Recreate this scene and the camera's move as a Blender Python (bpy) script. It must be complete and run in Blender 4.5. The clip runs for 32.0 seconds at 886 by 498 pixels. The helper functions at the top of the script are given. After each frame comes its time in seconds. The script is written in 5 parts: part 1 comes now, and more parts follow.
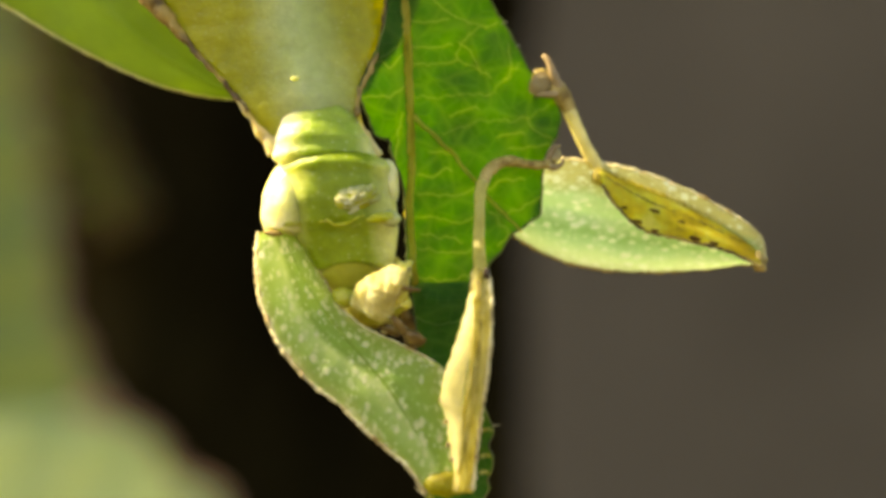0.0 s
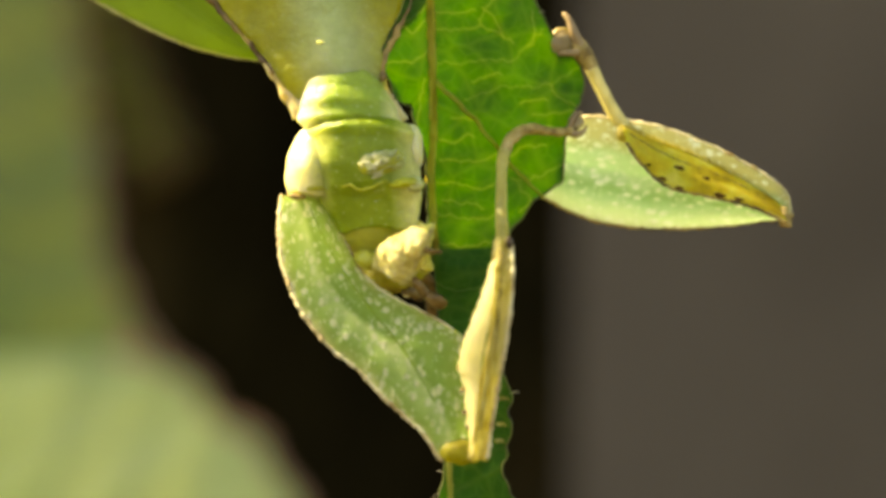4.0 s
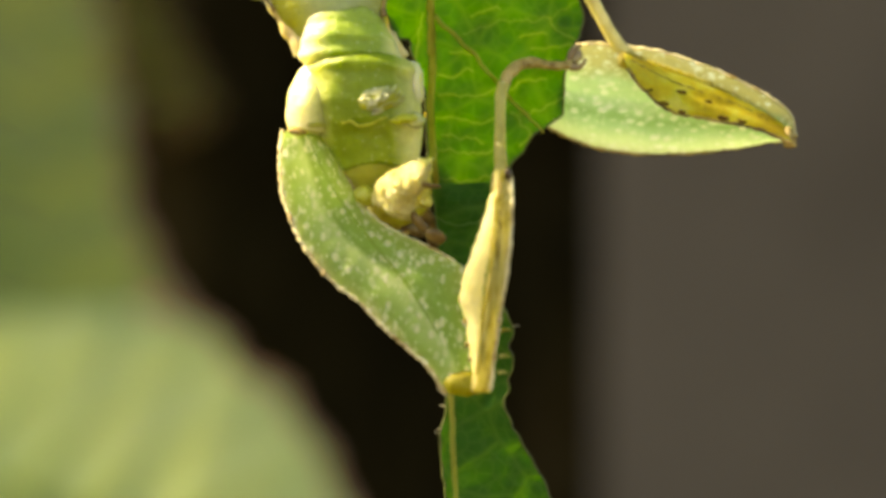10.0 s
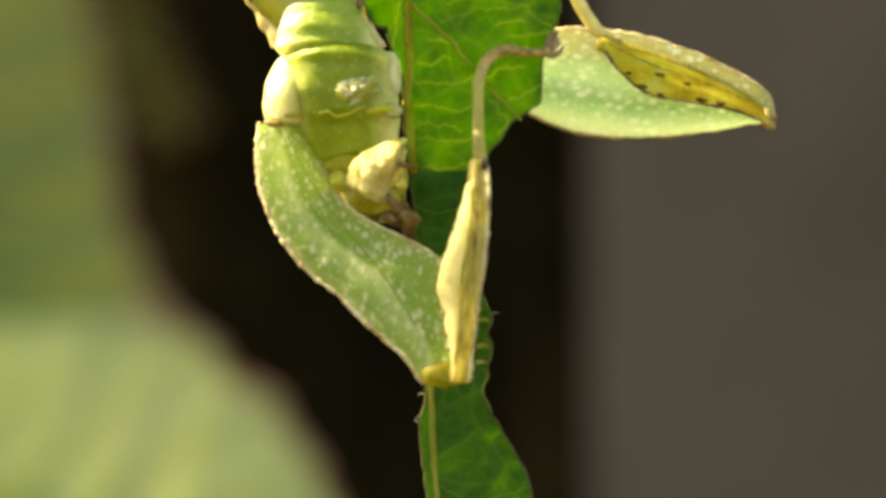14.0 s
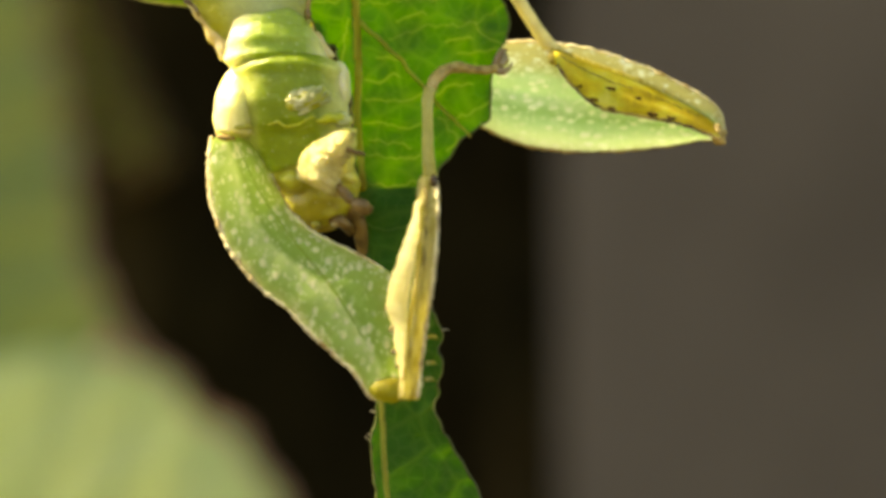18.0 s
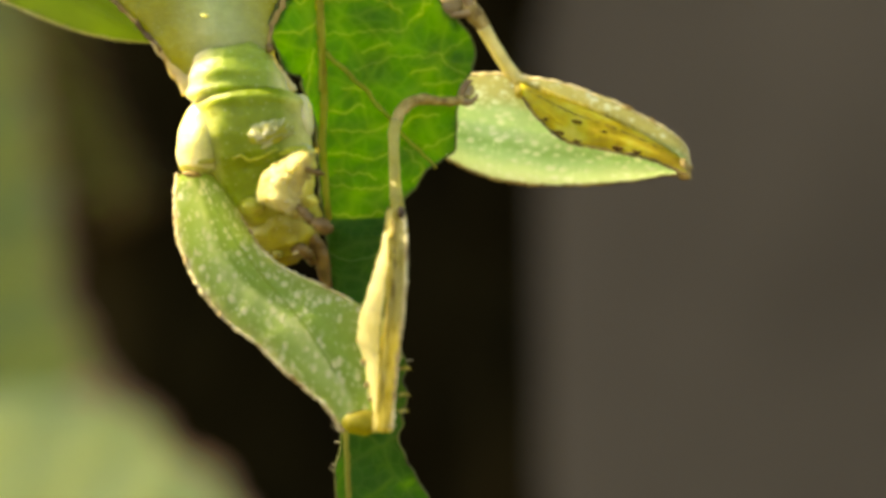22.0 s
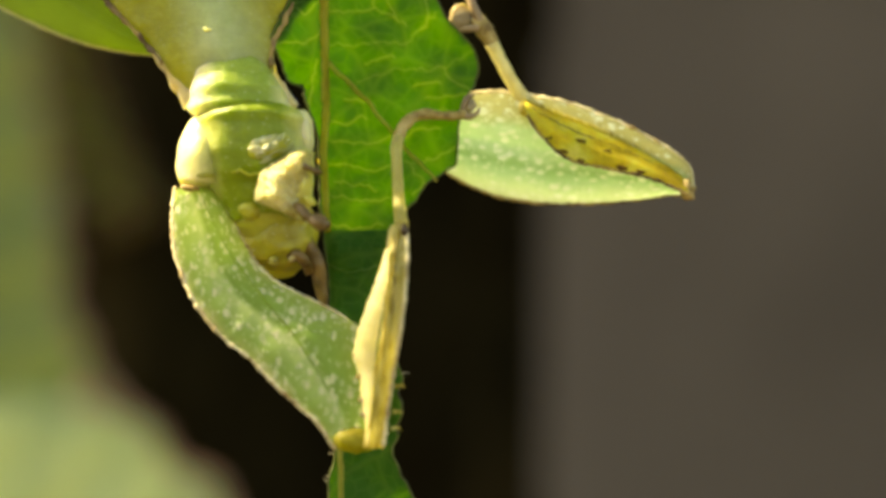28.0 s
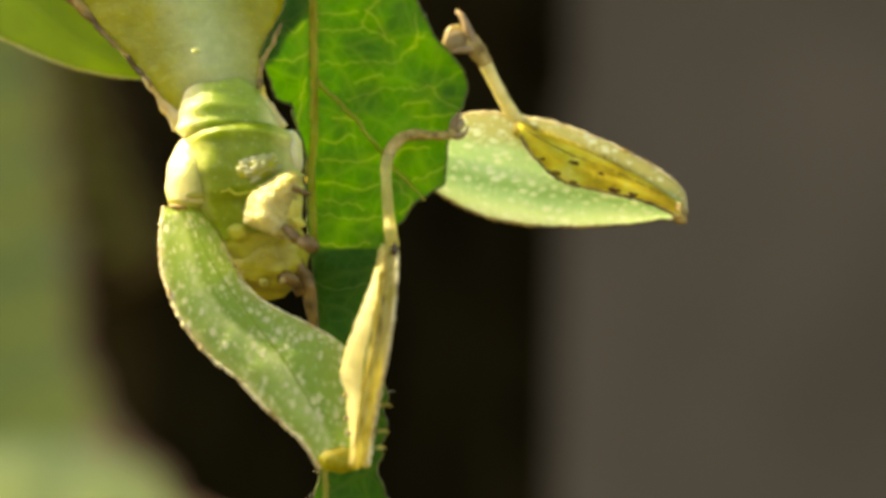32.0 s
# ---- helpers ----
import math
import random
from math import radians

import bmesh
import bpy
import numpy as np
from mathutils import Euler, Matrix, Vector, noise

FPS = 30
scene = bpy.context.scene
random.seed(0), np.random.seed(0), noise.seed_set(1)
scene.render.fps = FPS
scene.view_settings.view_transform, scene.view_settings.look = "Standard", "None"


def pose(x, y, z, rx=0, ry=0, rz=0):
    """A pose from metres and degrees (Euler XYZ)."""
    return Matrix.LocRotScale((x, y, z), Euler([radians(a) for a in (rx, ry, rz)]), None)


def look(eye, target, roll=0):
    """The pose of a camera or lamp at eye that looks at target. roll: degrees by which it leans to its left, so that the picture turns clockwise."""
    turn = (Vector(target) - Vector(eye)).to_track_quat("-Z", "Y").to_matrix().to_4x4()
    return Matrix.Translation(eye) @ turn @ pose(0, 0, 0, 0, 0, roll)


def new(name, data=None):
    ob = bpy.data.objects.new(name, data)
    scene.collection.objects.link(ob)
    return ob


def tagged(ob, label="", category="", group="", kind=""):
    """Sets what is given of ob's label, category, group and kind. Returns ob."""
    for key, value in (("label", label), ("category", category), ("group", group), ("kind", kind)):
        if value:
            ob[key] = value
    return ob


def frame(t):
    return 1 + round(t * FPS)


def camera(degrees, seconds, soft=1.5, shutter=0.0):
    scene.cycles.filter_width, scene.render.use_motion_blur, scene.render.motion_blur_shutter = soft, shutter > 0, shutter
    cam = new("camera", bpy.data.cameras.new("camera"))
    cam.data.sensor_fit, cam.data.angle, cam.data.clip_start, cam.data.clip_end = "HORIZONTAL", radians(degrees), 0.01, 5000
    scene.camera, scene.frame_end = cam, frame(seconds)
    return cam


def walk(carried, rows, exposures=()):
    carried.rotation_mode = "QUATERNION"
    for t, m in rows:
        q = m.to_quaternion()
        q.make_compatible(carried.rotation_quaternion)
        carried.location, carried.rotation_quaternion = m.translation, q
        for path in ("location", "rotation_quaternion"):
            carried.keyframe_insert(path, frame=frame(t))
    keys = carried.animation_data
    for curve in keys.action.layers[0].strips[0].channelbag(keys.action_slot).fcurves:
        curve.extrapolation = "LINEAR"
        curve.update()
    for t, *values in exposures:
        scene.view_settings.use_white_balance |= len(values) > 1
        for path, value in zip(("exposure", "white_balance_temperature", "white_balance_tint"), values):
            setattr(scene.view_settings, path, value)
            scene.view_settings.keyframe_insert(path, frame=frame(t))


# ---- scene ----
cam = camera(20.0, 32.0, soft=3.6)
cam.data.dof.use_dof = True
cam.data.dof.focus_distance = 0.1266
cam.data.dof.aperture_fstop = 20.0
cam.data.dof.aperture_blades = 0

HEIGHT = 1.0  # the feeding insect hangs a metre above the ground


PATH = [  # seconds, place in mm, tilt, roll and pan in degrees
    (0, -4.030, -127.095, -0.560, 2.412, 0.045, -2.367), (0.5, -4.508, -127.078, -0.665, 2.381, -0.141, -2.407), (1, -4.591, -127.168, -0.981, 2.390, -0.266, -2.338),
    (1.5, -3.904, -127.104, -1.054, 2.364, -0.234, -2.076), (2, -3.250, -127.048, -1.038, 2.344, -0.261, -1.821), (2.5, -3.258, -127.125, -1.075, 2.329, -0.288, -1.730),
    (4.5, -1.620, -127.175, 1.845, 0.380, -0.445, -0.808), (5, -1.152, -127.224, 2.099, 0.124, -0.232, -0.620), (5.5, -0.653, -127.132, 1.688, -0.017, -0.122, -0.399),
    (6, -1.022, -127.126, 1.635, -0.199, 0.129, -0.334), (6.5, -0.955, -127.215, 1.073, -0.129, -0.252, -0.247), (7, -0.751, -127.226, 1.059, -0.183, -0.024, -0.145),
    (7.5, -0.876, -127.188, 0.719, -0.118, -0.118, -0.157), (8, -0.436, -127.143, 0.439, -0.070, -0.135, -0.075), (8.5, -0.720, -127.136, 0.319, -0.054, -0.081, -0.128),
    (9, -0.018, -127.167, -0.009, -0.000, 0.009, -0.006), (9.5, -0.344, -127.177, -0.393, 0.096, -0.189, -0.120), (10, -0.040, -127.196, -0.394, 0.073, -0.012, -0.108),
    (10.5, 0.203, -127.097, -0.439, 0.090, 0.032, -0.087), (11, 0.842, -127.188, -1.222, 0.267, -0.019, 0.032), (11.5, 1.218, -127.116, -1.300, 0.286, 0.036, 0.115),
    (12, 1.006, -127.143, -1.504, 0.319, 0.107, 0.064), (12.5, 0.935, -127.168, -1.499, 0.328, 0.148, 0.013), (13, 0.593, -127.040, -1.621, 0.374, 0.296, -0.102),
    (13.5, 0.676, -127.205, -2.027, 0.513, 0.281, -0.166), (14, 0.841, -127.145, -2.209, 0.605, 0.304, -0.200), (14.5, 1.450, -127.055, -2.459, 0.677, 0.415, -0.124),
    (16.5, 0.447, -127.003, -3.544, 1.178, 0.555, -0.729), (17, 0.402, -127.006, -3.625, 1.284, 0.616, -0.821), (17.5, 1.015, -127.036, -3.739, 1.438, 0.760, -0.815),
    (18, 2.203, -127.084, -3.567, 1.590, 0.715, -0.715), (18.5, 2.561, -127.022, -3.842, 1.823, 0.683, -0.758), (19, 2.506, -126.994, -3.950, 1.996, 0.770, -0.860),
    (19.5, 2.303, -127.013, -4.186, 2.208, 0.622, -1.002), (20, 2.207, -126.995, -3.992, 2.266, 0.716, -1.107), (20.5, 2.265, -126.995, -4.167, 2.404, 0.558, -1.177),
    (21, 2.657, -127.001, -4.064, 2.437, 0.733, -1.108), (21.5, 3.484, -126.895, -4.265, 2.598, 0.436, -0.948), (22, 3.560, -126.991, -4.460, 2.682, 0.578, -0.910),
    (22.5, 3.468, -126.955, -4.439, 2.747, 0.490, -0.938), (23, 3.394, -126.920, -4.767, 2.882, 0.371, -0.979), (23.5, 3.289, -126.988, -4.464, 2.876, 0.413, -1.010),
    (24, 3.799, -126.931, -5.016, 3.071, 0.179, -0.916), (24.5, 3.793, -126.969, -4.719, 3.022, 0.390, -0.873), (25, 3.537, -126.948, -4.639, 3.037, 0.302, -0.902),
    (25.5, 3.497, -126.890, -4.956, 3.131, 0.067, -0.915), (27.5, 4.036, -126.913, -4.639, 3.046, -0.409, -0.806), (28, 3.921, -126.923, -4.762, 3.127, -0.740, -0.844),
    (28.5, 3.863, -126.940, -4.915, 3.152, -0.608, -0.845), (29, 4.037, -126.912, -5.275, 3.244, -0.611, -0.816), (29.5, 3.977, -126.874, -5.386, 3.293, -0.542, -0.812),
    (30, 5.250, -126.827, -5.914, 3.521, -0.929, -0.568), (30.5, 5.236, -126.851, -6.480, 3.819, -1.266, -0.553), (31, 5.642, -126.744, -6.988, 4.080, -0.847, -0.397),
    (31.5, 5.829, -126.798, -7.391, 4.494, -1.369, -0.353), (32, 5.992, -126.702, -7.174, 4.651, -1.248, -0.261)]

walk(cam, [(t, pose(x / 1000, y / 1000, HEIGHT + z / 1000, 90 + tilt, roll, pan)) for t, x, y, z, tilt, roll, pan in PATH],
     exposures=[(0, 1.95, 11100, 8), (32, 1.95, 11100, 8)])

# ---- light ----
SUN_TO = Vector((-0.67, 0.145, 0.73)).normalized()
world = bpy.data.worlds.new("sky")
scene.world = world
world.use_nodes = True
wt = world.node_tree
sky = wt.nodes.new("ShaderNodeTexSky")
sky.sky_type = "NISHITA"
sky.sun_disc = False
sky.sun_elevation = math.asin(SUN_TO.z)
sky.sun_rotation = math.atan2(SUN_TO.x, SUN_TO.y)
wt.links.new(sky.outputs[0], wt.nodes["Background"].inputs[0])
wt.nodes["Background"].inputs[1].default_value = 0.105
sun = new("sun", bpy.data.lights.new("sun", "SUN"))
sun.data.energy = 5.0
sun.data.angle = radians(1.2)
sun.data.color = (1.0, 0.93, 0.78)
sun.matrix_world = look((0, 0, 5), Vector((0, 0, 5)) - SUN_TO)


# ---- materials ----
def mat(name, rough=0.5, spec=0.4):
    m = bpy.data.materials.new(name)
    m.use_nodes = True
    nt = m.node_tree
    b = nt.nodes["Principled BSDF"]
    b.inputs["Roughness"].default_value = rough
    b.inputs["Specular IOR Level"].default_value = spec
    return m, nt, b


def node(nt, kind, **values):
    n = nt.nodes.new(kind)
    for key, value in values.items():
        n.inputs[key.replace("_", " ")].default_value = value
    return n


def coords(nt, scale=(1, 1, 1), turn=(0, 0, 0)):
    tc = nt.nodes.new("ShaderNodeTexCoord")
    mp = nt.nodes.new("ShaderNodeMapping")
    mp.inputs["Scale"].default_value = scale
    mp.inputs["Rotation"].default_value = [radians(a) for a in turn]
    nt.links.new(tc.outputs["Object"], mp.inputs[0])
    return mp.outputs[0]


def ramp(nt, source, stops):
    r = nt.nodes.new("ShaderNodeValToRGB")
    while len(r.color_ramp.elements) < len(stops):
        r.color_ramp.elements.new(0.5)
    for e, (p, c) in zip(r.color_ramp.elements, stops):
        e.position = p
        e.color = (*c, 1) if len(c) == 3 else c
    nt.links.new(source, r.inputs[0])
    return r.outputs[0]


def noise_tex(nt, vec, scale, detail=4.0, rough=0.55):
    n = node(nt, "ShaderNodeTexNoise", Scale=scale, Detail=detail, Roughness=rough)
    nt.links.new(vec, n.inputs["Vector"])
    return n.outputs["Fac"]


def mix(nt, fac, a, b, mode="MIX"):
    n = nt.nodes.new("ShaderNodeMix")
    n.data_type = "RGBA"
    n.blend_type = mode
    for sock, value in ((0, fac), (6, a), (7, b)):
        if isinstance(value, (int, float)):
            n.inputs[sock].default_value = value
        elif isinstance(value, tuple):
            n.inputs[sock].default_value = (*value, 1)
        else:
            nt.links.new(value, n.inputs[sock])
    return n.outputs[2]


def bump(nt, b, height, distance, strength=0.6):
    n = node(nt, "ShaderNodeBump", Strength=strength, Distance=distance)
    nt.links.new(height, n.inputs["Height"])
    nt.links.new(n.outputs[0], b.inputs["Normal"])
    return n.outputs[0]


def translucent(nt, b, colour, weight, normal=None):
    """Lets light through a thin sheet: a share of the surface is translucent."""
    out = nt.nodes["Material Output"]
    t = nt.nodes.new("ShaderNodeBsdfTranslucent")
    m = nt.nodes.new("ShaderNodeMixShader")
    m.inputs[0].default_value = weight
    nt.links.new(colour, t.inputs[0])
    if normal:
        nt.links.new(normal, t.inputs["Normal"])
    nt.links.new(b.outputs[0], m.inputs[1])
    nt.links.new(t.outputs[0], m.inputs[2])
    nt.links.new(m.outputs[0], out.inputs[0])


def skin(name, stops, fine=900, coarse=160, rough=0.42, sss=0.25, relief=0.00006, spec=0.4, depth=0.0014, glow=None, stretch=(1, 1, 1)):
    """Insect cuticle: two scales of tone, fine relief, some light let in."""
    m, nt, b = mat(name, rough, spec)
    v = coords(nt, stretch)
    big = noise_tex(nt, v, coarse, 3)
    small = noise_tex(nt, v, fine, 5, 0.65)
    c = ramp(nt, big, stops)
    c = mix(nt, 0.35, c, ramp(nt, small, [(0.3, (0.25, 0.25, 0.2)), (0.7, (1, 1, 1))]), "MULTIPLY")
    nt.links.new(c, b.inputs["Base Color"])
    b.inputs["Subsurface Weight"].default_value = sss
    b.inputs["Subsurface Radius"].default_value = (1.0, 0.9, 0.3)
    b.inputs["Subsurface Scale"].default_value = depth
    n = bump(nt, b, small, relief, 0.7)
    if glow:
        translucent(nt, b, mix(nt, 0.6, c, glow), 0.68, n)
    return m


def speckled(name, base, dark, spots, turn, stretch, density, amount, through_weight, glow, bands):
    """Leaf-like leg lobe: green with raised pale speckles in rows."""
    m, nt, b = mat(name, 0.45, 0.35)
    plain = coords(nt)
    v = coords(nt, stretch, (0, turn, 0))
    shift = node(nt, "ShaderNodeTexNoise", Scale=2600.0, Detail=2.0)
    nt.links.new(plain, shift.inputs["Vector"])
    bent = nt.nodes.new("ShaderNodeVectorMath")
    bent.operation = "MULTIPLY_ADD"
    nt.links.new(shift.outputs["Color"], bent.inputs[0])
    bent.inputs[1].default_value = (0.00022, 0.00022, 0.00022)
    nt.links.new(v, bent.inputs[2])
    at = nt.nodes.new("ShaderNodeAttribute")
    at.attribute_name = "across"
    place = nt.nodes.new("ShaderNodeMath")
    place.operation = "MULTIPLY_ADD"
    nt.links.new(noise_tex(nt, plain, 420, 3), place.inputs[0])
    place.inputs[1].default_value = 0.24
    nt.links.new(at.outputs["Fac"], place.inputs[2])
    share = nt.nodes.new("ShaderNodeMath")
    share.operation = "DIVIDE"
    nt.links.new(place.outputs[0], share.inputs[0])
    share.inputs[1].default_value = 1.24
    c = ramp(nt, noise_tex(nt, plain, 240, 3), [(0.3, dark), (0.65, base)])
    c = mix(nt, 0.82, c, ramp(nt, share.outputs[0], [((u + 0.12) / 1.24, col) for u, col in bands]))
    fine = noise_tex(nt, plain, 3200, 4)
    c = mix(nt, 0.20, c, ramp(nt, fine, [(0.3, (0.45, 0.5, 0.35)), (0.7, (1, 1, 1))]), "MULTIPLY")
    size = noise_tex(nt, plain, 520, 3)
    marks = None
    for scale, big, keep, weight in ((density, amount, 0.18, 1.0), (density * 1.9, amount * 0.8, 0.2, 0.75)):
        vo = node(nt, "ShaderNodeTexVoronoi", Scale=scale, Randomness=1.0)
        nt.links.new(bent.outputs[0], vo.inputs["Vector"])
        sub = nt.nodes.new("ShaderNodeMath")
        sub.operation = "MULTIPLY_ADD"
        nt.links.new(size, sub.inputs[0])
        sub.inputs[1].default_value = -big
        nt.links.new(vo.outputs["Distance"], sub.inputs[2])
        spot = ramp(nt, sub.outputs[0], [(0.0, (weight, weight, weight)), (0.16, (0, 0, 0))])
        some = nt.nodes.new("ShaderNodeSeparateColor")
        nt.links.new(vo.outputs["Color"], some.inputs[0])
        gate = ramp(nt, some.outputs[0], [(keep, (0, 0, 0)), (keep + 0.3, (1, 1, 1))])
        spot = mix(nt, 1.0, spot, gate, "MULTIPLY")
        marks = spot if marks is None else mix(nt, 1.0, marks, spot, "LIGHTEN")
    c2 = mix(nt, marks, c, spots)
    nt.links.new(c2, b.inputs["Base Color"])
    n = bump(nt, b, marks, 0.00006, 0.5)
    translucent(nt, b, mix(nt, 0.35, c2, glow), through_weight, n)
    return m


def pigment_and_light(name, middle, sides, lean, width, soft_edge, ringed=0.0, rough=0.4, grainy=0.25):
    """Body cuticle whose colour changes from the midline to the flanks, by pigment and painted side light; lean tilts
    the midline.
    """
    m, nt, b = mat(name, rough, 0.35)
    v = coords(nt)
    xyz = nt.nodes.new("ShaderNodeSeparateXYZ")
    nt.links.new(v, xyz.inputs[0])

    def maths(op, a, c, d=None):
        n = nt.nodes.new("ShaderNodeMath")
        n.operation = op
        for k, val in enumerate((a, c, d)):
            if val is None:
                continue
            if isinstance(val, (int, float)):
                n.inputs[k].default_value = val
            else:
                nt.links.new(val, n.inputs[k])
        return n.outputs[0]

    big = noise_tex(nt, v, 420, 4, 0.6)
    fine = noise_tex(nt, v, 1700, 5, 0.65)
    off = maths("MULTIPLY_ADD", xyz.outputs[2], lean[1], xyz.outputs[0])
    off = maths("ADD", off, lean[0])
    dist = maths("MULTIPLY", maths("ABSOLUTE", off, 0.0), 1000.0)
    dist = maths("ADD", dist, maths("MULTIPLY", big, 1.1))
    c = ramp(nt, maths("MULTIPLY", dist, 0.2), [((width) * 0.2, middle[0]), ((width + soft_edge) * 0.2, sides[0])])
    d = ramp(nt, maths("MULTIPLY", dist, 0.2), [((width) * 0.2, middle[1]), ((width + soft_edge) * 0.2, sides[1])])
    c = mix(nt, ramp(nt, noise_tex(nt, v, 240, 3), [(0.35, (0, 0, 0)), (0.65, (1, 1, 1))]), c, d)
    c = mix(nt, 0.3, c, ramp(nt, fine, [(0.3, (0.3, 0.32, 0.2)), (0.65, (1, 1, 1))]), "MULTIPLY")
    vo = node(nt, "ShaderNodeTexVoronoi", Scale=2600.0)
    nt.links.new(v, vo.inputs["Vector"])
    grain = ramp(nt, vo.outputs["Distance"], [(0.0, (grainy, grainy, grainy)), (0.26, (0, 0, 0))])
    c = mix(nt, grain, c, (0.92, 0.92, 0.7))
    nt.links.new(c, b.inputs["Base Color"])
    b.inputs["Subsurface Weight"].default_value = 0.75
    b.inputs["Subsurface Radius"].default_value = (1.0, 0.95, 0.25)
    b.inputs["Subsurface Scale"].default_value = 0.0016
    height = mix(nt, 0.55, fine, noise_tex(nt, v, 950, 4, 0.6))
    if ringed:
        wv = node(nt, "ShaderNodeTexWave", Scale=ringed, Distortion=3.0, Detail=2.0)
        wv.bands_direction = "Z"
        nt.links.new(v, wv.inputs["Vector"])
        height = mix(nt, 0.16, height, wv.outputs["Color"])
    bump(nt, b, height, 0.00026, 0.9)
    return m


# cuticles
# M_FEMUR's pale band and dark line paint the fold's light and shade
M_FEMUR = speckled("green_speckled_cuticle", (0.50, 0.68, 0.23), (0.36, 0.55, 0.14), (1.0, 1.0, 0.80), 38, (1.0, 1.0, 0.62), 2600, 0.58, 0.70, (0.96, 1.0, 0.44),
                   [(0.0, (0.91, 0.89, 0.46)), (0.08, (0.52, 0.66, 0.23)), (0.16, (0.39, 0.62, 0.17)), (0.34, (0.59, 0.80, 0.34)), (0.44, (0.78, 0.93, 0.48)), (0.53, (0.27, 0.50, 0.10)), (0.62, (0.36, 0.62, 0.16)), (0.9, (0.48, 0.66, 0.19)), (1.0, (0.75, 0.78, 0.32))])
M_FEMUR_R = speckled("pale_green_speckled_cuticle", (0.50, 0.66, 0.34), (0.36, 0.54, 0.22), (1.0, 1.0, 0.88), 12, (0.6, 1.0, 1.0), 2700, 0.58, 0.60, (0.64, 0.93, 0.70),
                     [(0.0, (0.75, 0.57, 0.23)), (0.18, (0.72, 0.57, 0.23)), (0.27, (0.62, 0.62, 0.28)), (0.36, (0.64, 0.84, 0.52)), (0.60, (0.64, 0.82, 0.48)), (0.68, (0.32, 0.57, 0.17)), (0.76, (0.59, 0.82, 0.48)), (0.88, (0.89, 0.98, 0.64)), (1.0, (1.00, 1.00, 0.75))])
M_BLADE = skin("smooth_green_cuticle", [(0.3, (0.27, 0.39, 0.07)), (0.7, (0.38, 0.50, 0.13))], 700, 120, 0.4, 0.2, glow=(0.62, 0.86, 0.20))
M_MARGIN = skin("tan_margin", [(0.28, (0.30, 0.18, 0.06)), (0.55, (0.84, 0.76, 0.44))], 2200, 900, 0.5, 0.1)
M_FLECK = skin("dark_brown_fleck", [(0.35, (0.06, 0.035, 0.008)), (0.65, (0.16, 0.10, 0.02))], 2200, 900, 0.8, 0.0, spec=0.1)
M_TIBIA = skin("straw_yellow_cuticle", [(0.34, (0.34, 0.25, 0.05)), (0.44, (0.66, 0.59, 0.20)), (0.60, (0.92, 0.88, 0.48))], 8000, 4200, 0.5, 0.1, 0.00022, glow=(0.86, 0.80, 0.24), stretch=(1, 1, 0.25))
M_TIBIA_PALE = skin("cream_cuticle", [(0.3, (0.86, 0.83, 0.46)), (0.7, (0.97, 0.95, 0.64))], 1500, 300, 0.45, 0.3, glow=(1.0, 0.95, 0.6))
M_SHIN = skin("mottled_yellow_shin", [(0.32, (0.36, 0.24, 0.03)), (0.45, (0.68, 0.54, 0.07)), (0.58, (0.70, 0.70, 0.13)), (0.70, (0.92, 0.88, 0.32))], 2400, 950, 0.35, 0.2, glow=(1.0, 0.92, 0.16))
M_KNEE = skin("yellow_green_knee", [(0.35, (0.28, 0.23, 0.03)), (0.6, (0.48, 0.46, 0.08))], 2600, 1200, 0.5, 0.3, glow=(0.56, 0.55, 0.09))
M_RIDGE = skin("brown_ridge", [(0.4, (0.10, 0.06, 0.02)), (0.6, (0.40, 0.28, 0.08))], 1800, 600, 0.5, 0.0)
M_TARSUS = skin("grey_green_tarsus", [(0.35, (0.56, 0.52, 0.20)), (0.65, (0.80, 0.75, 0.38))], 2600, 700, 0.5, 0.3, 0.00012, glow=(0.95, 0.92, 0.42))
M_TARSUS_B = skin("brown_tarsus", [(0.35, (0.20, 0.13, 0.03)), (0.5, (0.40, 0.30, 0.09)), (0.65, (0.56, 0.44, 0.17))], 3000, 1400, 0.5, 0.15, 0.00016)
M_TARSUS_Y = skin("yellow_tarsus", [(0.35, (0.68, 0.60, 0.20)), (0.65, (0.85, 0.78, 0.36))], 1200, 300, 0.4, 0.3)
M_CLAW = skin("brown_claw", [(0.3, (0.14, 0.09, 0.04)), (0.7, (0.38, 0.28, 0.15))], 1500, 600, 0.35, 0.1)
M_PAD = skin("grey_pad", [(0.3, (0.20, 0.16, 0.08)), (0.7, (0.34, 0.28, 0.16))], 1200, 400, 0.3, 0.4)
M_BODY = pigment_and_light("olive_abdomen", ((0.38, 0.47, 0.17), (0.48, 0.56, 0.27)), ((0.25, 0.27, 0.008), (0.36, 0.36, 0.022)), (-0.00061, 0.2324), 1.0, 2.2, grainy=0.12)
# cream flanks of the thorax also paint in the side light on it
M_THORAX = pigment_and_light("pale_green_thorax", ((0.25, 0.38, 0.035), (0.35, 0.47, 0.08)), ((0.74, 0.72, 0.32), (0.92, 0.88, 0.50)), (0.00043, 0.0), 1.75, 1.2, grainy=0.30)
M_PLATE = pigment_and_light("green_breast_plate", ((0.18, 0.27, 0.008), (0.27, 0.37, 0.03)), ((0.56, 0.59, 0.15), (0.78, 0.78, 0.32)), (-0.00005, 0.0), 2.0, 1.2, grainy=0.22)
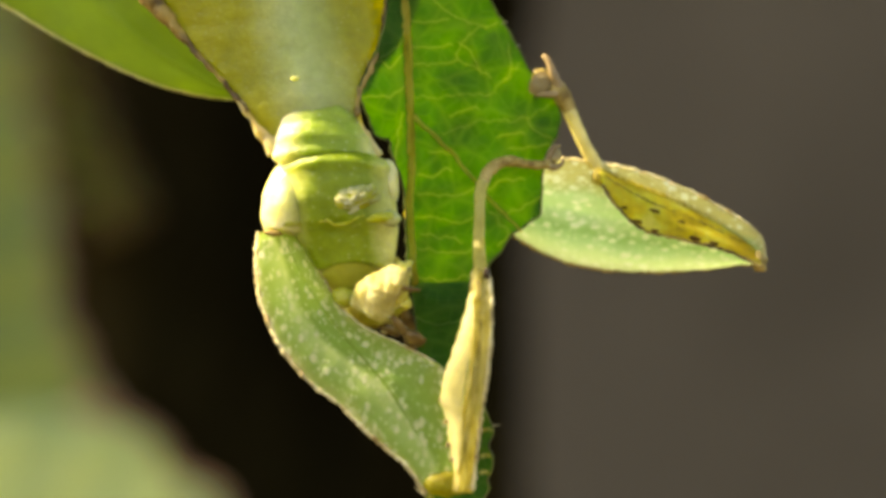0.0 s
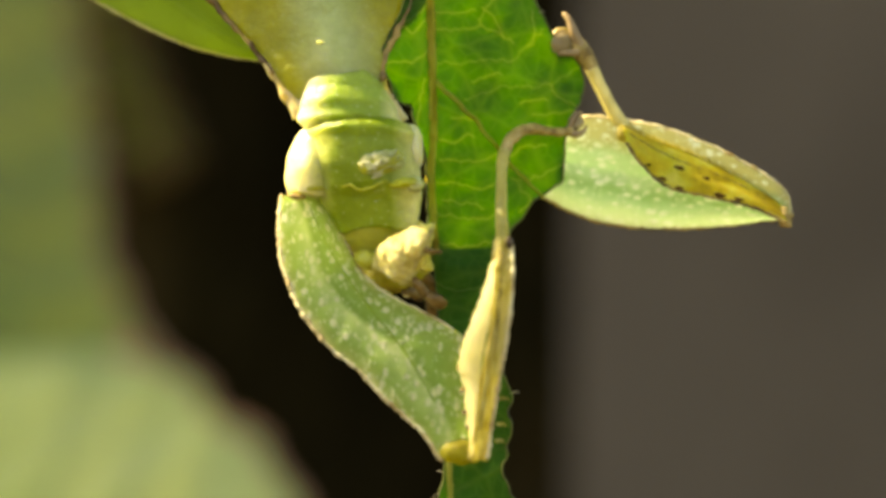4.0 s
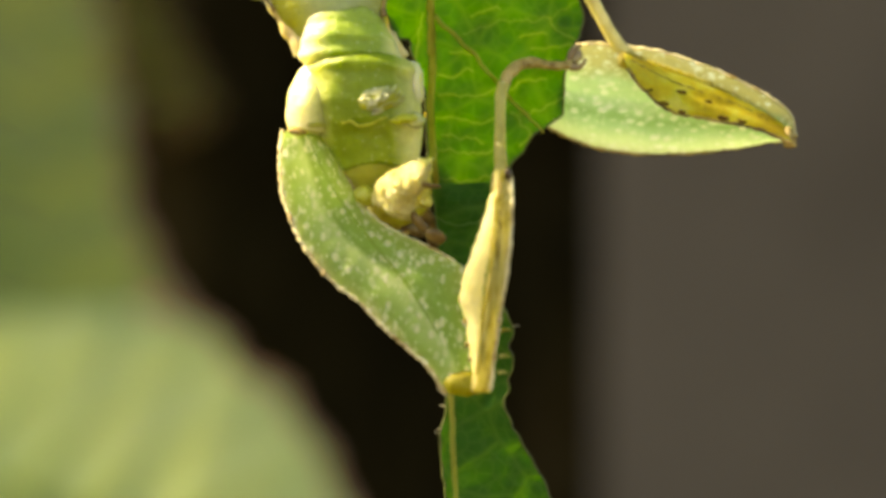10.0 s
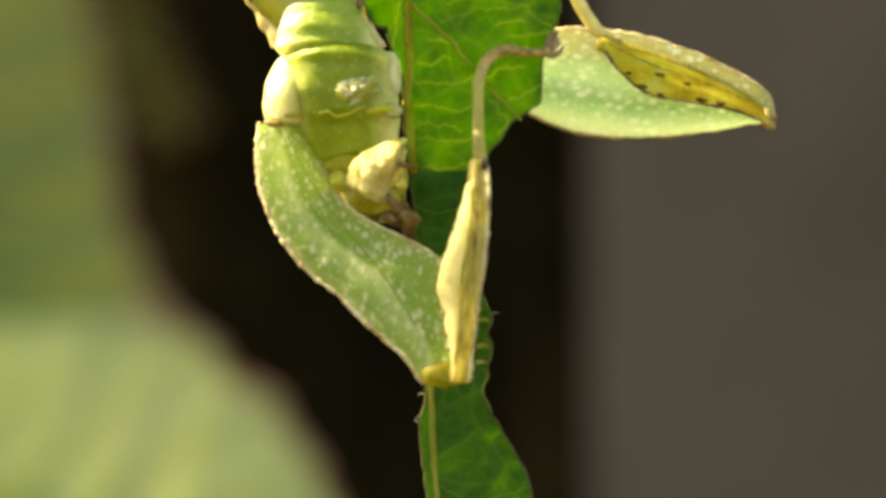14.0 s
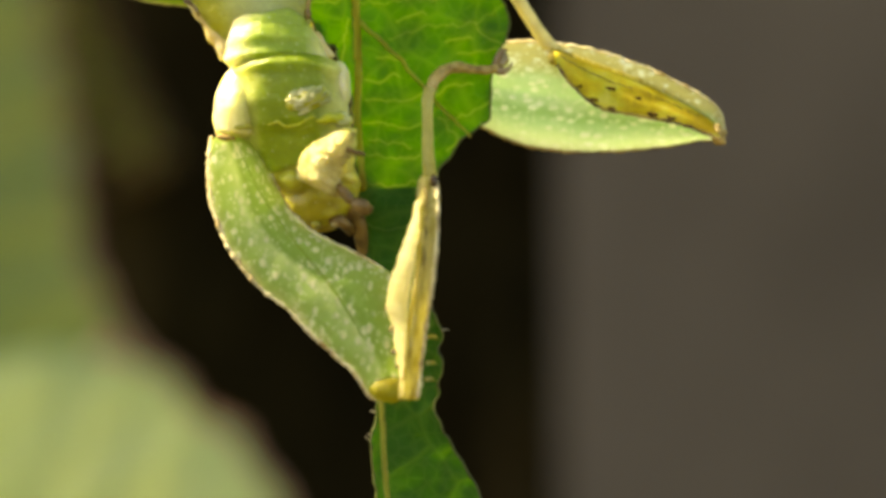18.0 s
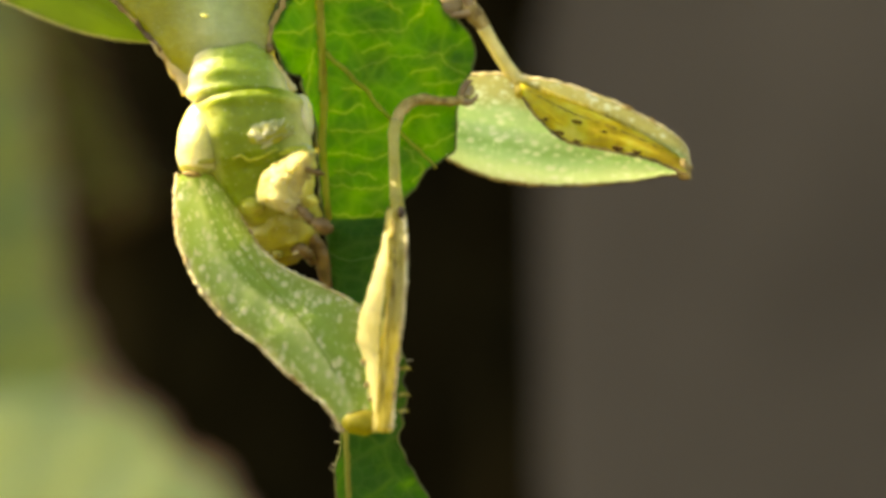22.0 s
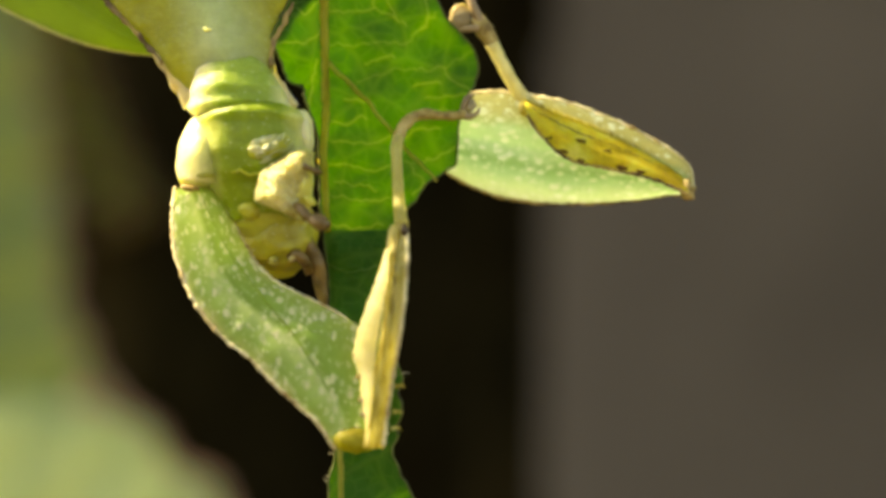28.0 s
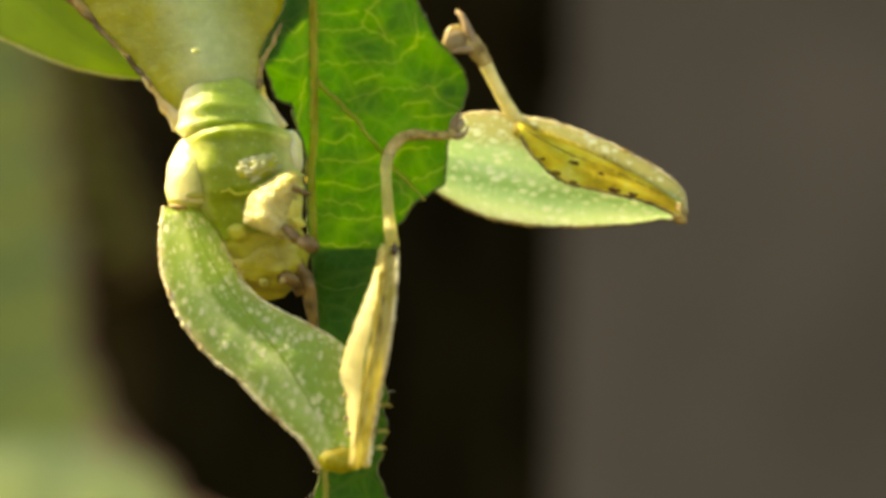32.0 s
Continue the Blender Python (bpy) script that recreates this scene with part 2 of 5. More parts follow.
# cream left turning green: the leg base's lit and shaded sides as colour
M_COXA = pigment_and_light("cream_leg_base_lit_left", ((0.36, 0.41, 0.025), (0.46, 0.51, 0.07)), ((0.74, 0.73, 0.34), (0.90, 0.88, 0.52)), (0.00058, 0.0), 1.45, 1.3, grainy=0.20)
M_GREEN = skin("translucent_green_plate", [(0.3, (0.36, 0.39, 0.012)), (0.7, (0.50, 0.53, 0.045))], 1600, 300, 0.35, 0.6, 0.00016, 0.45, depth=0.0013)
M_GRANULE = skin("glossy_pale_granule", [(0.3, (0.40, 0.46, 0.15)), (0.7, (0.66, 0.70, 0.36))], 1600, 500, 0.14, 0.5, spec=0.9, depth=0.001)
M_TAN = skin("tan_flank", [(0.3, (0.50, 0.42, 0.18)), (0.7, (0.80, 0.72, 0.42))], 1100, 300, 0.5, 0.6, 0.00012, depth=0.0014)
M_OLIVE = skin("olive_neck", [(0.3, (0.34, 0.36, 0.03)), (0.7, (0.50, 0.50, 0.08))], 900, 170, 0.35, 0.6, depth=0.0013)
M_HEAD = skin("olive_head", [(0.3, (0.32, 0.29, 0.015)), (0.5, (0.46, 0.43, 0.04)), (0.7, (0.56, 0.50, 0.09))], 1600, 420, 0.28, 0.5, 0.00025, 0.6, depth=0.0013)
M_MOUTH = skin("cream_mouthparts", [(0.30, (0.30, 0.23, 0.07)), (0.45, (0.56, 0.50, 0.17)), (0.7, (0.78, 0.73, 0.34))], 2600, 1100, 0.3, 0.6, 0.00040, depth=0.0013)
M_MOUTH_Y = skin("yellow_mouthparts", [(0.3, (0.60, 0.54, 0.06)), (0.7, (0.86, 0.80, 0.24))], 1100, 500, 0.3, 0.5, 0.00016, depth=0.0010)
M_PALP = skin("dark_brown_feeler", [(0.3, (0.08, 0.048, 0.012)), (0.7, (0.24, 0.15, 0.045))], 2600, 1200, 0.3, 0.0)
M_EYE = skin("olive_eye", [(0.3, (0.30, 0.27, 0.04)), (0.7, (0.42, 0.38, 0.08))], 2000, 800, 0.2, 0.1)
M_DARK = skin("dark_pupil", [(0.3, (0.03, 0.02, 0.01)), (0.7, (0.08, 0.05, 0.02))], 2000, 800, 0.25, 0.0)


def leaf_material(name, light, deep, vein, net, weight, glow, tone=140):
    m, nt, b = mat(name, 0.6, 0.12)
    v = coords(nt)
    big = noise_tex(nt, v, tone, 4)
    c = ramp(nt, big, [(0.3, deep), (0.7, light)])
    warp = nt.nodes.new("ShaderNodeMix")
    warp.data_type = "VECTOR"
    warp.inputs[0].default_value = 0.0006
    nz = node(nt, "ShaderNodeTexNoise", Scale=500.0)
    nt.links.new(v, nz.inputs["Vector"])
    nt.links.new(v, warp.inputs[4])
    nt.links.new(nz.outputs["Color"], warp.inputs[5])
    vo = node(nt, "ShaderNodeTexVoronoi", Scale=net)
    vo.feature = "DISTANCE_TO_EDGE"
    nt.links.new(warp.outputs[1], vo.inputs["Vector"])
    edge = ramp(nt, vo.outputs["Distance"], [(0.0, (1, 1, 1)), (0.09, (0, 0, 0))])
    vo2 = node(nt, "ShaderNodeTexVoronoi", Scale=net * 3.2)
    vo2.feature = "DISTANCE_TO_EDGE"
    nt.links.new(warp.outputs[1], vo2.inputs["Vector"])
    edge2 = ramp(nt, vo2.outputs["Distance"], [(0.0, (0.6, 0.6, 0.6)), (0.15, (0, 0, 0))])
    lines = mix(nt, 1.0, edge, edge2, "LIGHTEN")
    half = nt.nodes.new("ShaderNodeMath")
    half.operation = "MULTIPLY"
    half.inputs[1].default_value = 0.08
    nt.links.new(lines, half.inputs[0])
    c = mix(nt, half.outputs[0], c, vein)
    spots = noise_tex(nt, v, 900, 2)
    c = mix(nt, ramp(nt, spots, [(0.77, (0, 0, 0)), (0.82, (0.6, 0.6, 0.6))]), c, (0.05, 0.06, 0.01))
    nt.links.new(c, b.inputs["Base Color"])
    n = bump(nt, b, lines, 0.00005, 0.4)
    patch = noise_tex(nt, v, tone * 5, 6, 0.65)
    glow = mix(nt, ramp(nt, patch, [(0.35, (0, 0, 0)), (0.65, (1, 1, 1))]), tuple((0.70 if net > 200 else 0.88) * g for g in glow), glow)
    at = nt.nodes.new("ShaderNodeAttribute")
    at.attribute_name = "vein"
    bright = mix(nt, 0.35, glow, mix(nt, 1.0, c, (5.0, 3.2, 3.0), "MULTIPLY"))
    net_glow = nt.nodes.new("ShaderNodeMath")
    net_glow.operation = "MULTIPLY"
    net_glow.inputs[1].default_value = 0.16
    nt.links.new(lines, net_glow.inputs[0])
    bright = mix(nt, net_glow.outputs[0], bright, (0.75, 0.95, 0.22))
    fade = nt.nodes.new("ShaderNodeMath")
    fade.operation = "MULTIPLY"
    fade.inputs[1].default_value = 0.95
    nt.links.new(at.outputs["Fac"], fade.inputs[0])
    bright = mix(nt, fade.outputs[0], bright, (0.92, 1.0, 0.36))
    translucent(nt, b, bright, weight, n)
    return m


M_LEAF = leaf_material("eaten_leaf_green", (0.030, 0.125, 0.020), (0.016, 0.080, 0.014), (0.42, 0.55, 0.10), 420, 0.42, (0.42, 0.88, 0.05))
M_VEIN = skin("pale_leaf_vein", [(0.3, (0.30, 0.42, 0.06)), (0.7, (0.48, 0.55, 0.14))], 1500, 400, 0.5, 0.1, glow=(0.9, 0.95, 0.3))
M_MIDRIB = skin("yellow_brown_midrib", [(0.36, (0.26, 0.14, 0.015)), (0.46, (0.58, 0.44, 0.05)), (0.62, (0.82, 0.72, 0.14))], 3600, 1300, 0.55, 0.1, glow=(1.0, 0.90, 0.15), stretch=(1, 1, 0.35))
M_SIDEVEIN = skin("olive_side_vein", [(0.35, (0.48, 0.42, 0.06)), (0.65, (0.70, 0.64, 0.16))], 3000, 900, 0.55, 0.1, glow=(1.0, 1.0, 0.35))
M_LEAFEDGE = skin("dark_leaf_edge", [(0.35, (0.04, 0.05, 0.01)), (0.65, (0.12, 0.16, 0.03))], 1600, 500, 0.6, 0.0)
M_HAIR = skin("pale_hair", [(0.3, (0.45, 0.42, 0.30)), (0.7, (0.7, 0.66, 0.5))], 1600, 500, 0.5, 0.0)
M_FARLEAF = leaf_material("far_leaf_green", (0.39, 0.52, 0.31), (0.28, 0.41, 0.22), (0.46, 0.55, 0.32), 110, 0.34, (0.49, 0.76, 0.52), 22)
M_FARLEAF_D = leaf_material("far_leaf_deep_green", (0.185, 0.245, 0.10), (0.135, 0.19, 0.07), (0.30, 0.35, 0.16), 110, 0.28, (0.39, 0.53, 0.31), 30)
M_REDEDGE = skin("reddish_margin", [(0.3, (0.20, 0.10, 0.07)), (0.7, (0.38, 0.22, 0.15))], 300, 60, 0.5, 0.0)
# dim tones put shade into the reddish leaf's own colour
M_REDLEAF = leaf_material("shade_dimmed_reddish_leaf", (0.065, 0.042, 0.026), (0.035, 0.026, 0.016), (0.09, 0.06, 0.04), 110, 0.3, (0.30, 0.19, 0.13), 30)


def bark():
    m, nt, b = mat("shade_dark_bark", 0.95, 0.0)
    v = coords(nt, (1, 1, 0.45))
    big = noise_tex(nt, v, 38, 5)
    fine = noise_tex(nt, v, 240, 5, 0.7)
    # near-black tones carry the trunk's shade; nothing in the scene casts it
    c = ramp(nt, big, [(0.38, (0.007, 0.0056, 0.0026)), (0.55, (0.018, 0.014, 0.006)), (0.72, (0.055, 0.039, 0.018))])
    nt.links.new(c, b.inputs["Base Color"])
    bump(nt, b, fine, 0.004, 0.8)
    return m


M_BARK = bark()


def plaster(name, stops, scale):
    m, nt, b = mat(name, 0.9, 0.15)
    v = coords(nt)
    big = noise_tex(nt, v, scale, 4)
    fine = noise_tex(nt, v, scale * 30, 5, 0.7)
    c = ramp(nt, big, stops)
    c = mix(nt, 0.25, c, ramp(nt, fine, [(0.3, (0.5, 0.5, 0.5)), (0.7, (1, 1, 1))]), "MULTIPLY")
    nt.links.new(c, b.inputs["Base Color"])
    bump(nt, b, fine, 0.002, 0.6)
    return m


M_WALL = plaster("grey_brown_render", [(0.3, (0.092, 0.078, 0.064)), (0.7, (0.132, 0.112, 0.092))], 9)
M_SOIL = plaster("dark_soil", [(0.3, (0.045, 0.033, 0.022)), (0.7, (0.09, 0.068, 0.045))], 3)


# ---- shapes ----
def spline(points, n):
    """A smooth curve through points, n samples, even along its length."""
    p = np.array(points, float)
    if len(p) == 2:
        return p[0] + (p[1] - p[0]) * np.linspace(0, 1, n)[:, None]
    q = np.vstack([2 * p[0] - p[1], p, 2 * p[-1] - p[-2]])
    out = []
    for i in range(1, len(q) - 2):
        u = np.linspace(0, 1, 16, endpoint=False)[:, None]
        a, b, c, d = q[i - 1], q[i], q[i + 1], q[i + 2]
        out.append(0.5 * (2 * b + (c - a) * u + (2 * a - 5 * b + 4 * c - d) * u ** 2 + (3 * b - a - 3 * c + d) * u ** 3))
    out = np.vstack(out + [p[-1:]])
    step = np.r_[0, np.cumsum(np.linalg.norm(np.diff(out[:, :3], axis=0), axis=1))]
    at = np.linspace(0, step[-1], n)
    return np.stack([np.interp(at, step, out[:, k]) for k in range(out.shape[1])], 1)


def wobble(p, size, amount):
    return Vector(noise.noise_vector(Vector(p) / size)) * amount


def rings_mesh(rings, closed_ends=True):
    """A skin over a row of rings with the same number of points."""
    k = len(rings[0])
    verts = [tuple(v) for r in rings for v in r]
    faces = []
    for i in range(len(rings) - 1):
        for j in range(k):
            a, b = i * k + j, i * k + (j + 1) % k
            faces.append((a, b, b + k, a + k))
    if closed_ends:
        for base, r, flip in ((0, rings[0], True), ((len(rings) - 1) * k, rings[-1], False)):
            verts.append(tuple(np.mean(np.array(r), axis=0)))
            c = len(verts) - 1
            for j in range(k):
                a, b = base + j, base + (j + 1) % k
                faces.append((b, a, c) if flip else (a, b, c))
    return verts, faces


def strip(left, right, n=60, m=12, thick=0.5, bulge=0.3, ridge=None, wave=0.0, wave_size=0.6, ends=0.0, edge=0.06, fold=0.0, crumple=0.0):
    """A leaf-like lobe between two margins: convex, with thickness, a ridge along it and uneven margins (mm)."""
    a, b = spline(left, n), spline(right, n)
    rings = []
    for i in range(n):
        s = i / (n - 1)
        across = b[i] - a[i]
        unit = across / (np.linalg.norm(across) + 1e-9)
        la = a[i] - unit * wave * (0.5 + noise.noise(Vector(a[i]) / wave_size) + 0.6 * noise.noise(Vector(a[i]) / wave_size * 3.1))
        rb = b[i] + unit * wave * (0.5 + noise.noise(Vector(b[i]) / wave_size) + 0.6 * noise.noise(Vector(b[i]) / wave_size * 3.1))
        end = 1.0 if not ends else min(1.0, (min(s, 1 - s) / ends) ** 0.5 + 0.15)
        front, back = [], []
        for j in range(m + 1):
            u = j / m
            p = la + (rb - la) * u
            belly = math.sin(math.pi * u) ** 0.7
            y = -bulge * belly * end + fold * math.sin(math.pi * u) * math.sin(math.pi * s)
            if ridge:
                for at, size, width in ridge:
                    y -= size * math.exp(-((u - at) / width) ** 2) * end
            y += 0.05 * noise.noise(Vector(p) / 0.9)
            if crumple:
                y -= crumple * (abs(noise.noise(Vector(p) / 0.55)) * 1.4 + 0.9 * noise.noise(Vector(p) / 0.24))
            half = (edge + (thick - edge) * belly * end) / 2
            front.append(p + np.array([0, y - half, 0]))
            back.append(p + np.array([0, y + half, 0]))
        rings.append(front + back[::-1])
    return rings_mesh(rings)


def across(ob, n, m):
    """Gives a lobe made by strip() its share from the first margin (0) to the second (1)."""
    row = [j / m for j in range(m + 1)]
    values = (row + row[::-1]) * n
    values += [0.5] * (len(ob.data.vertices) - len(values))
    ob.data.attributes.new("across", "FLOAT", "POINT").data.foreach_set("value", np.array(values, dtype=np.float32))


def tube(points, radii, n=24, k=10, flat=1.0, rough=0.0, rough_size=0.3):
    """A tapered stalk along a curve (mm); flat squeezes it in depth."""
    p = spline([tuple(q) + (r,) for q, r in zip(points, radii)], n)
    rings = []
    for i in range(n):
        t = p[min(i + 1, n - 1), :3] - p[max(i - 1, 0), :3]
        t /= np.linalg.norm(t) + 1e-9
        side = np.cross(t, (0, 1, 0))
        if np.linalg.norm(side) < 0.05:
            side = np.cross(t, (1, 0, 0))
        side /= np.linalg.norm(side)
        up = np.cross(side, t)
        ring = []
        for j in range(k):
            w = 2 * math.pi * j / k
            q = p[i, :3] + p[i, 3] * (side * math.cos(w) + up * math.sin(w) * flat)
            if rough:
                q = q + np.array(wobble(q, rough_size, rough))
            ring.append(q)
        rings.append(ring)
    return rings_mesh(rings)


def blob(centre, radii, turn=0, rough=0.0, size=1.0, n=20, k=28, fine=0.0):
    """A lumpy rounded body (mm), turned about the depth axis."""
    c, s = math.cos(radians(turn)), math.sin(radians(turn))
    rings = []
    for i in range(n):
        w = math.pi * (i + 0.5) / n
        ring = []
        for j in range(k):
            h = 2 * math.pi * j / k
            x, y, z = radii[0] * math.sin(w) * math.cos(h), radii[1] * math.sin(w) * math.sin(h), radii[2] * math.cos(w)
            q = np.array([centre[0] + c * x + s * z, centre[1] + y, centre[2] - s * x + c * z])
            q = q + np.array(wobble(q, size, rough)) + np.array(wobble(q, size * 0.3, fine))
            ring.append(q)
        rings.append(ring)
    return rings_mesh(rings[::-1])


def merged(*pieces):
    verts, faces = [], []
    for v, f in pieces:
        base = len(verts)
        verts += v
        faces += [tuple(i + base for i in face) for face in f]
    return verts, faces


def part(name, shape, material, parent=None, label="", origin=(0, 0, 0), at=(0, 0, 0)):
    """One mesh object from a shape in mm; origin is its joint, at is the joint of its parent."""
    verts, faces = shape
    o = np.array(origin, float)
    me = bpy.data.meshes.new(name)
    me.from_pydata([tuple((np.array(v) - o) / 1000) for v in verts], [], faces)
    bm = bmesh.new()
    bm.from_mesh(me)
    bmesh.ops.recalc_face_normals(bm, faces=bm.faces)
    bm.to_mesh(me)
    bm.free()
    me.polygons.foreach_set("use_smooth", [True] * len(me.polygons))
    me.materials.append(material)
    ob = new(name, me)
    ob.parent = parent
    ob.location = (o - np.array(at, float)) / 1000
    if label:
        tagged(ob, label)
    return ob


def thing(name, label, category, place=(0, 0, 0), group=""):
    ob = new(name)
    ob.empty_display_size = 0.005
    ob.location = (place[0] / 1000, place[1] / 1000, HEIGHT + place[2] / 1000)
    return tagged(ob, label, category, group)


# ---- structure ----
def box(x0, x1, y0, y1, z0, z1):
    v = [(x, y, z) for x in (x0, x1) for y in (y0, y1) for z in (z0, z1)]
    f = [(0, 1, 3, 2), (4, 6, 7, 5), (0, 4, 5, 1), (2, 3, 7, 6), (0, 2, 6, 4), (1, 5, 7, 3)]
    return v, f


def sheet(name, shape, material, label, category):
    ob = part(name, shape, material)
    ob.location = (0, 0, HEIGHT)
    for p in ob.data.polygons:
        p.use_smooth = False
    return tagged(ob, label, category, kind="structure")


sheet("ground", box(-400000, 400000, -400000, 400000, -1300, -1000), M_SOIL, "bare dark brown soil under the plants", "ground")
sheet("wall_back", box(-2500, 3500, 900, 1100, -1000, 900), M_WALL, "rough grey-brown rendered wall behind the plants", "wall")


def trunk():
    n, k = 70, 72
    rings = []
    for i in range(n):
        z = -1010 + 1900 * i / (n - 1)
        ring = []
        for j in range(k):
            w = 2 * math.pi * j / k
            d = Vector((math.cos(w), math.sin(w), 0))
            r = 60 + 3.0 * noise.noise(Vector((d.x * 2.4, d.y * 2.4, z / 180))) + 1.5 * noise.noise(Vector((d.x * 9, d.y * 9, z / 70)))
            r += max(0, (-850 - z) / 6)
            ring.append((-35.0 + 2 * math.sin(z / 320) + r * d.x, 274 + r * d.y, z))
        rings.append(ring)
    t = thing("tree_trunk", "dark brown furrowed tree trunk behind leaves, shade put into its bark colour", "tree trunk")
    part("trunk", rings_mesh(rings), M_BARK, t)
    rnd = random.Random(11)
    for k in range(120):
        z = rnd.uniform(-140, 150)
        w = math.radians(rnd.uniform(185, 355))
        r = 60 + 3.0 * noise.noise(Vector((math.cos(w) * 2.4, math.sin(w) * 2.4, z / 180))) - 0.6
        half, tall = rnd.uniform(0.05, 0.12), rnd.uniform(7, 18)
        cx = -35.0 + 2 * math.sin(z / 320)
        plate = []
        for i in range(9):
            s = i / 8
            zz = z + tall * (2 * s - 1)
            span = half * math.sin(math.pi * min(max(s, 0.06), 0.94)) ** 0.5
            ring = []
            for j in range(7):
                a = w + span * (j / 3 - 1) + 0.02 * noise.noise(Vector((k, zz / 6, 0)))
                d = r + (2.4 if 0 < j < 6 else 0.2) + 0.9 * noise.noise(Vector((a * 14, zz / 5, k)))
                ring.append((cx + d * math.cos(a), 274 + d * math.sin(a), zz))
            for j in range(6, -1, -1):
                a = w + span * (j / 3 - 1)
                ring.append((cx + (r - 2) * math.cos(a), 274 + (r - 2) * math.sin(a), zz))
            plate.append(ring)
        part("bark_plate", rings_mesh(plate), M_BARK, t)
    return t


trunk()

# the twig that carries all the leaves, out of the dark trunk
TWIG = [(-24, 230, 72), (-34, 200, 74), (-25, 110, 66), (-8, 40, 56), (3, 4, 46), (14, -16, 44)]
twig = thing("branch", "thin brown leafy branch growing from the trunk", "branch")
part("stem", tube(TWIG, [4.5, 3.6, 2.8, 2.0, 1.5, 1.0], 60, 12, 1.0, 0.25, 4.0), M_BARK, twig)


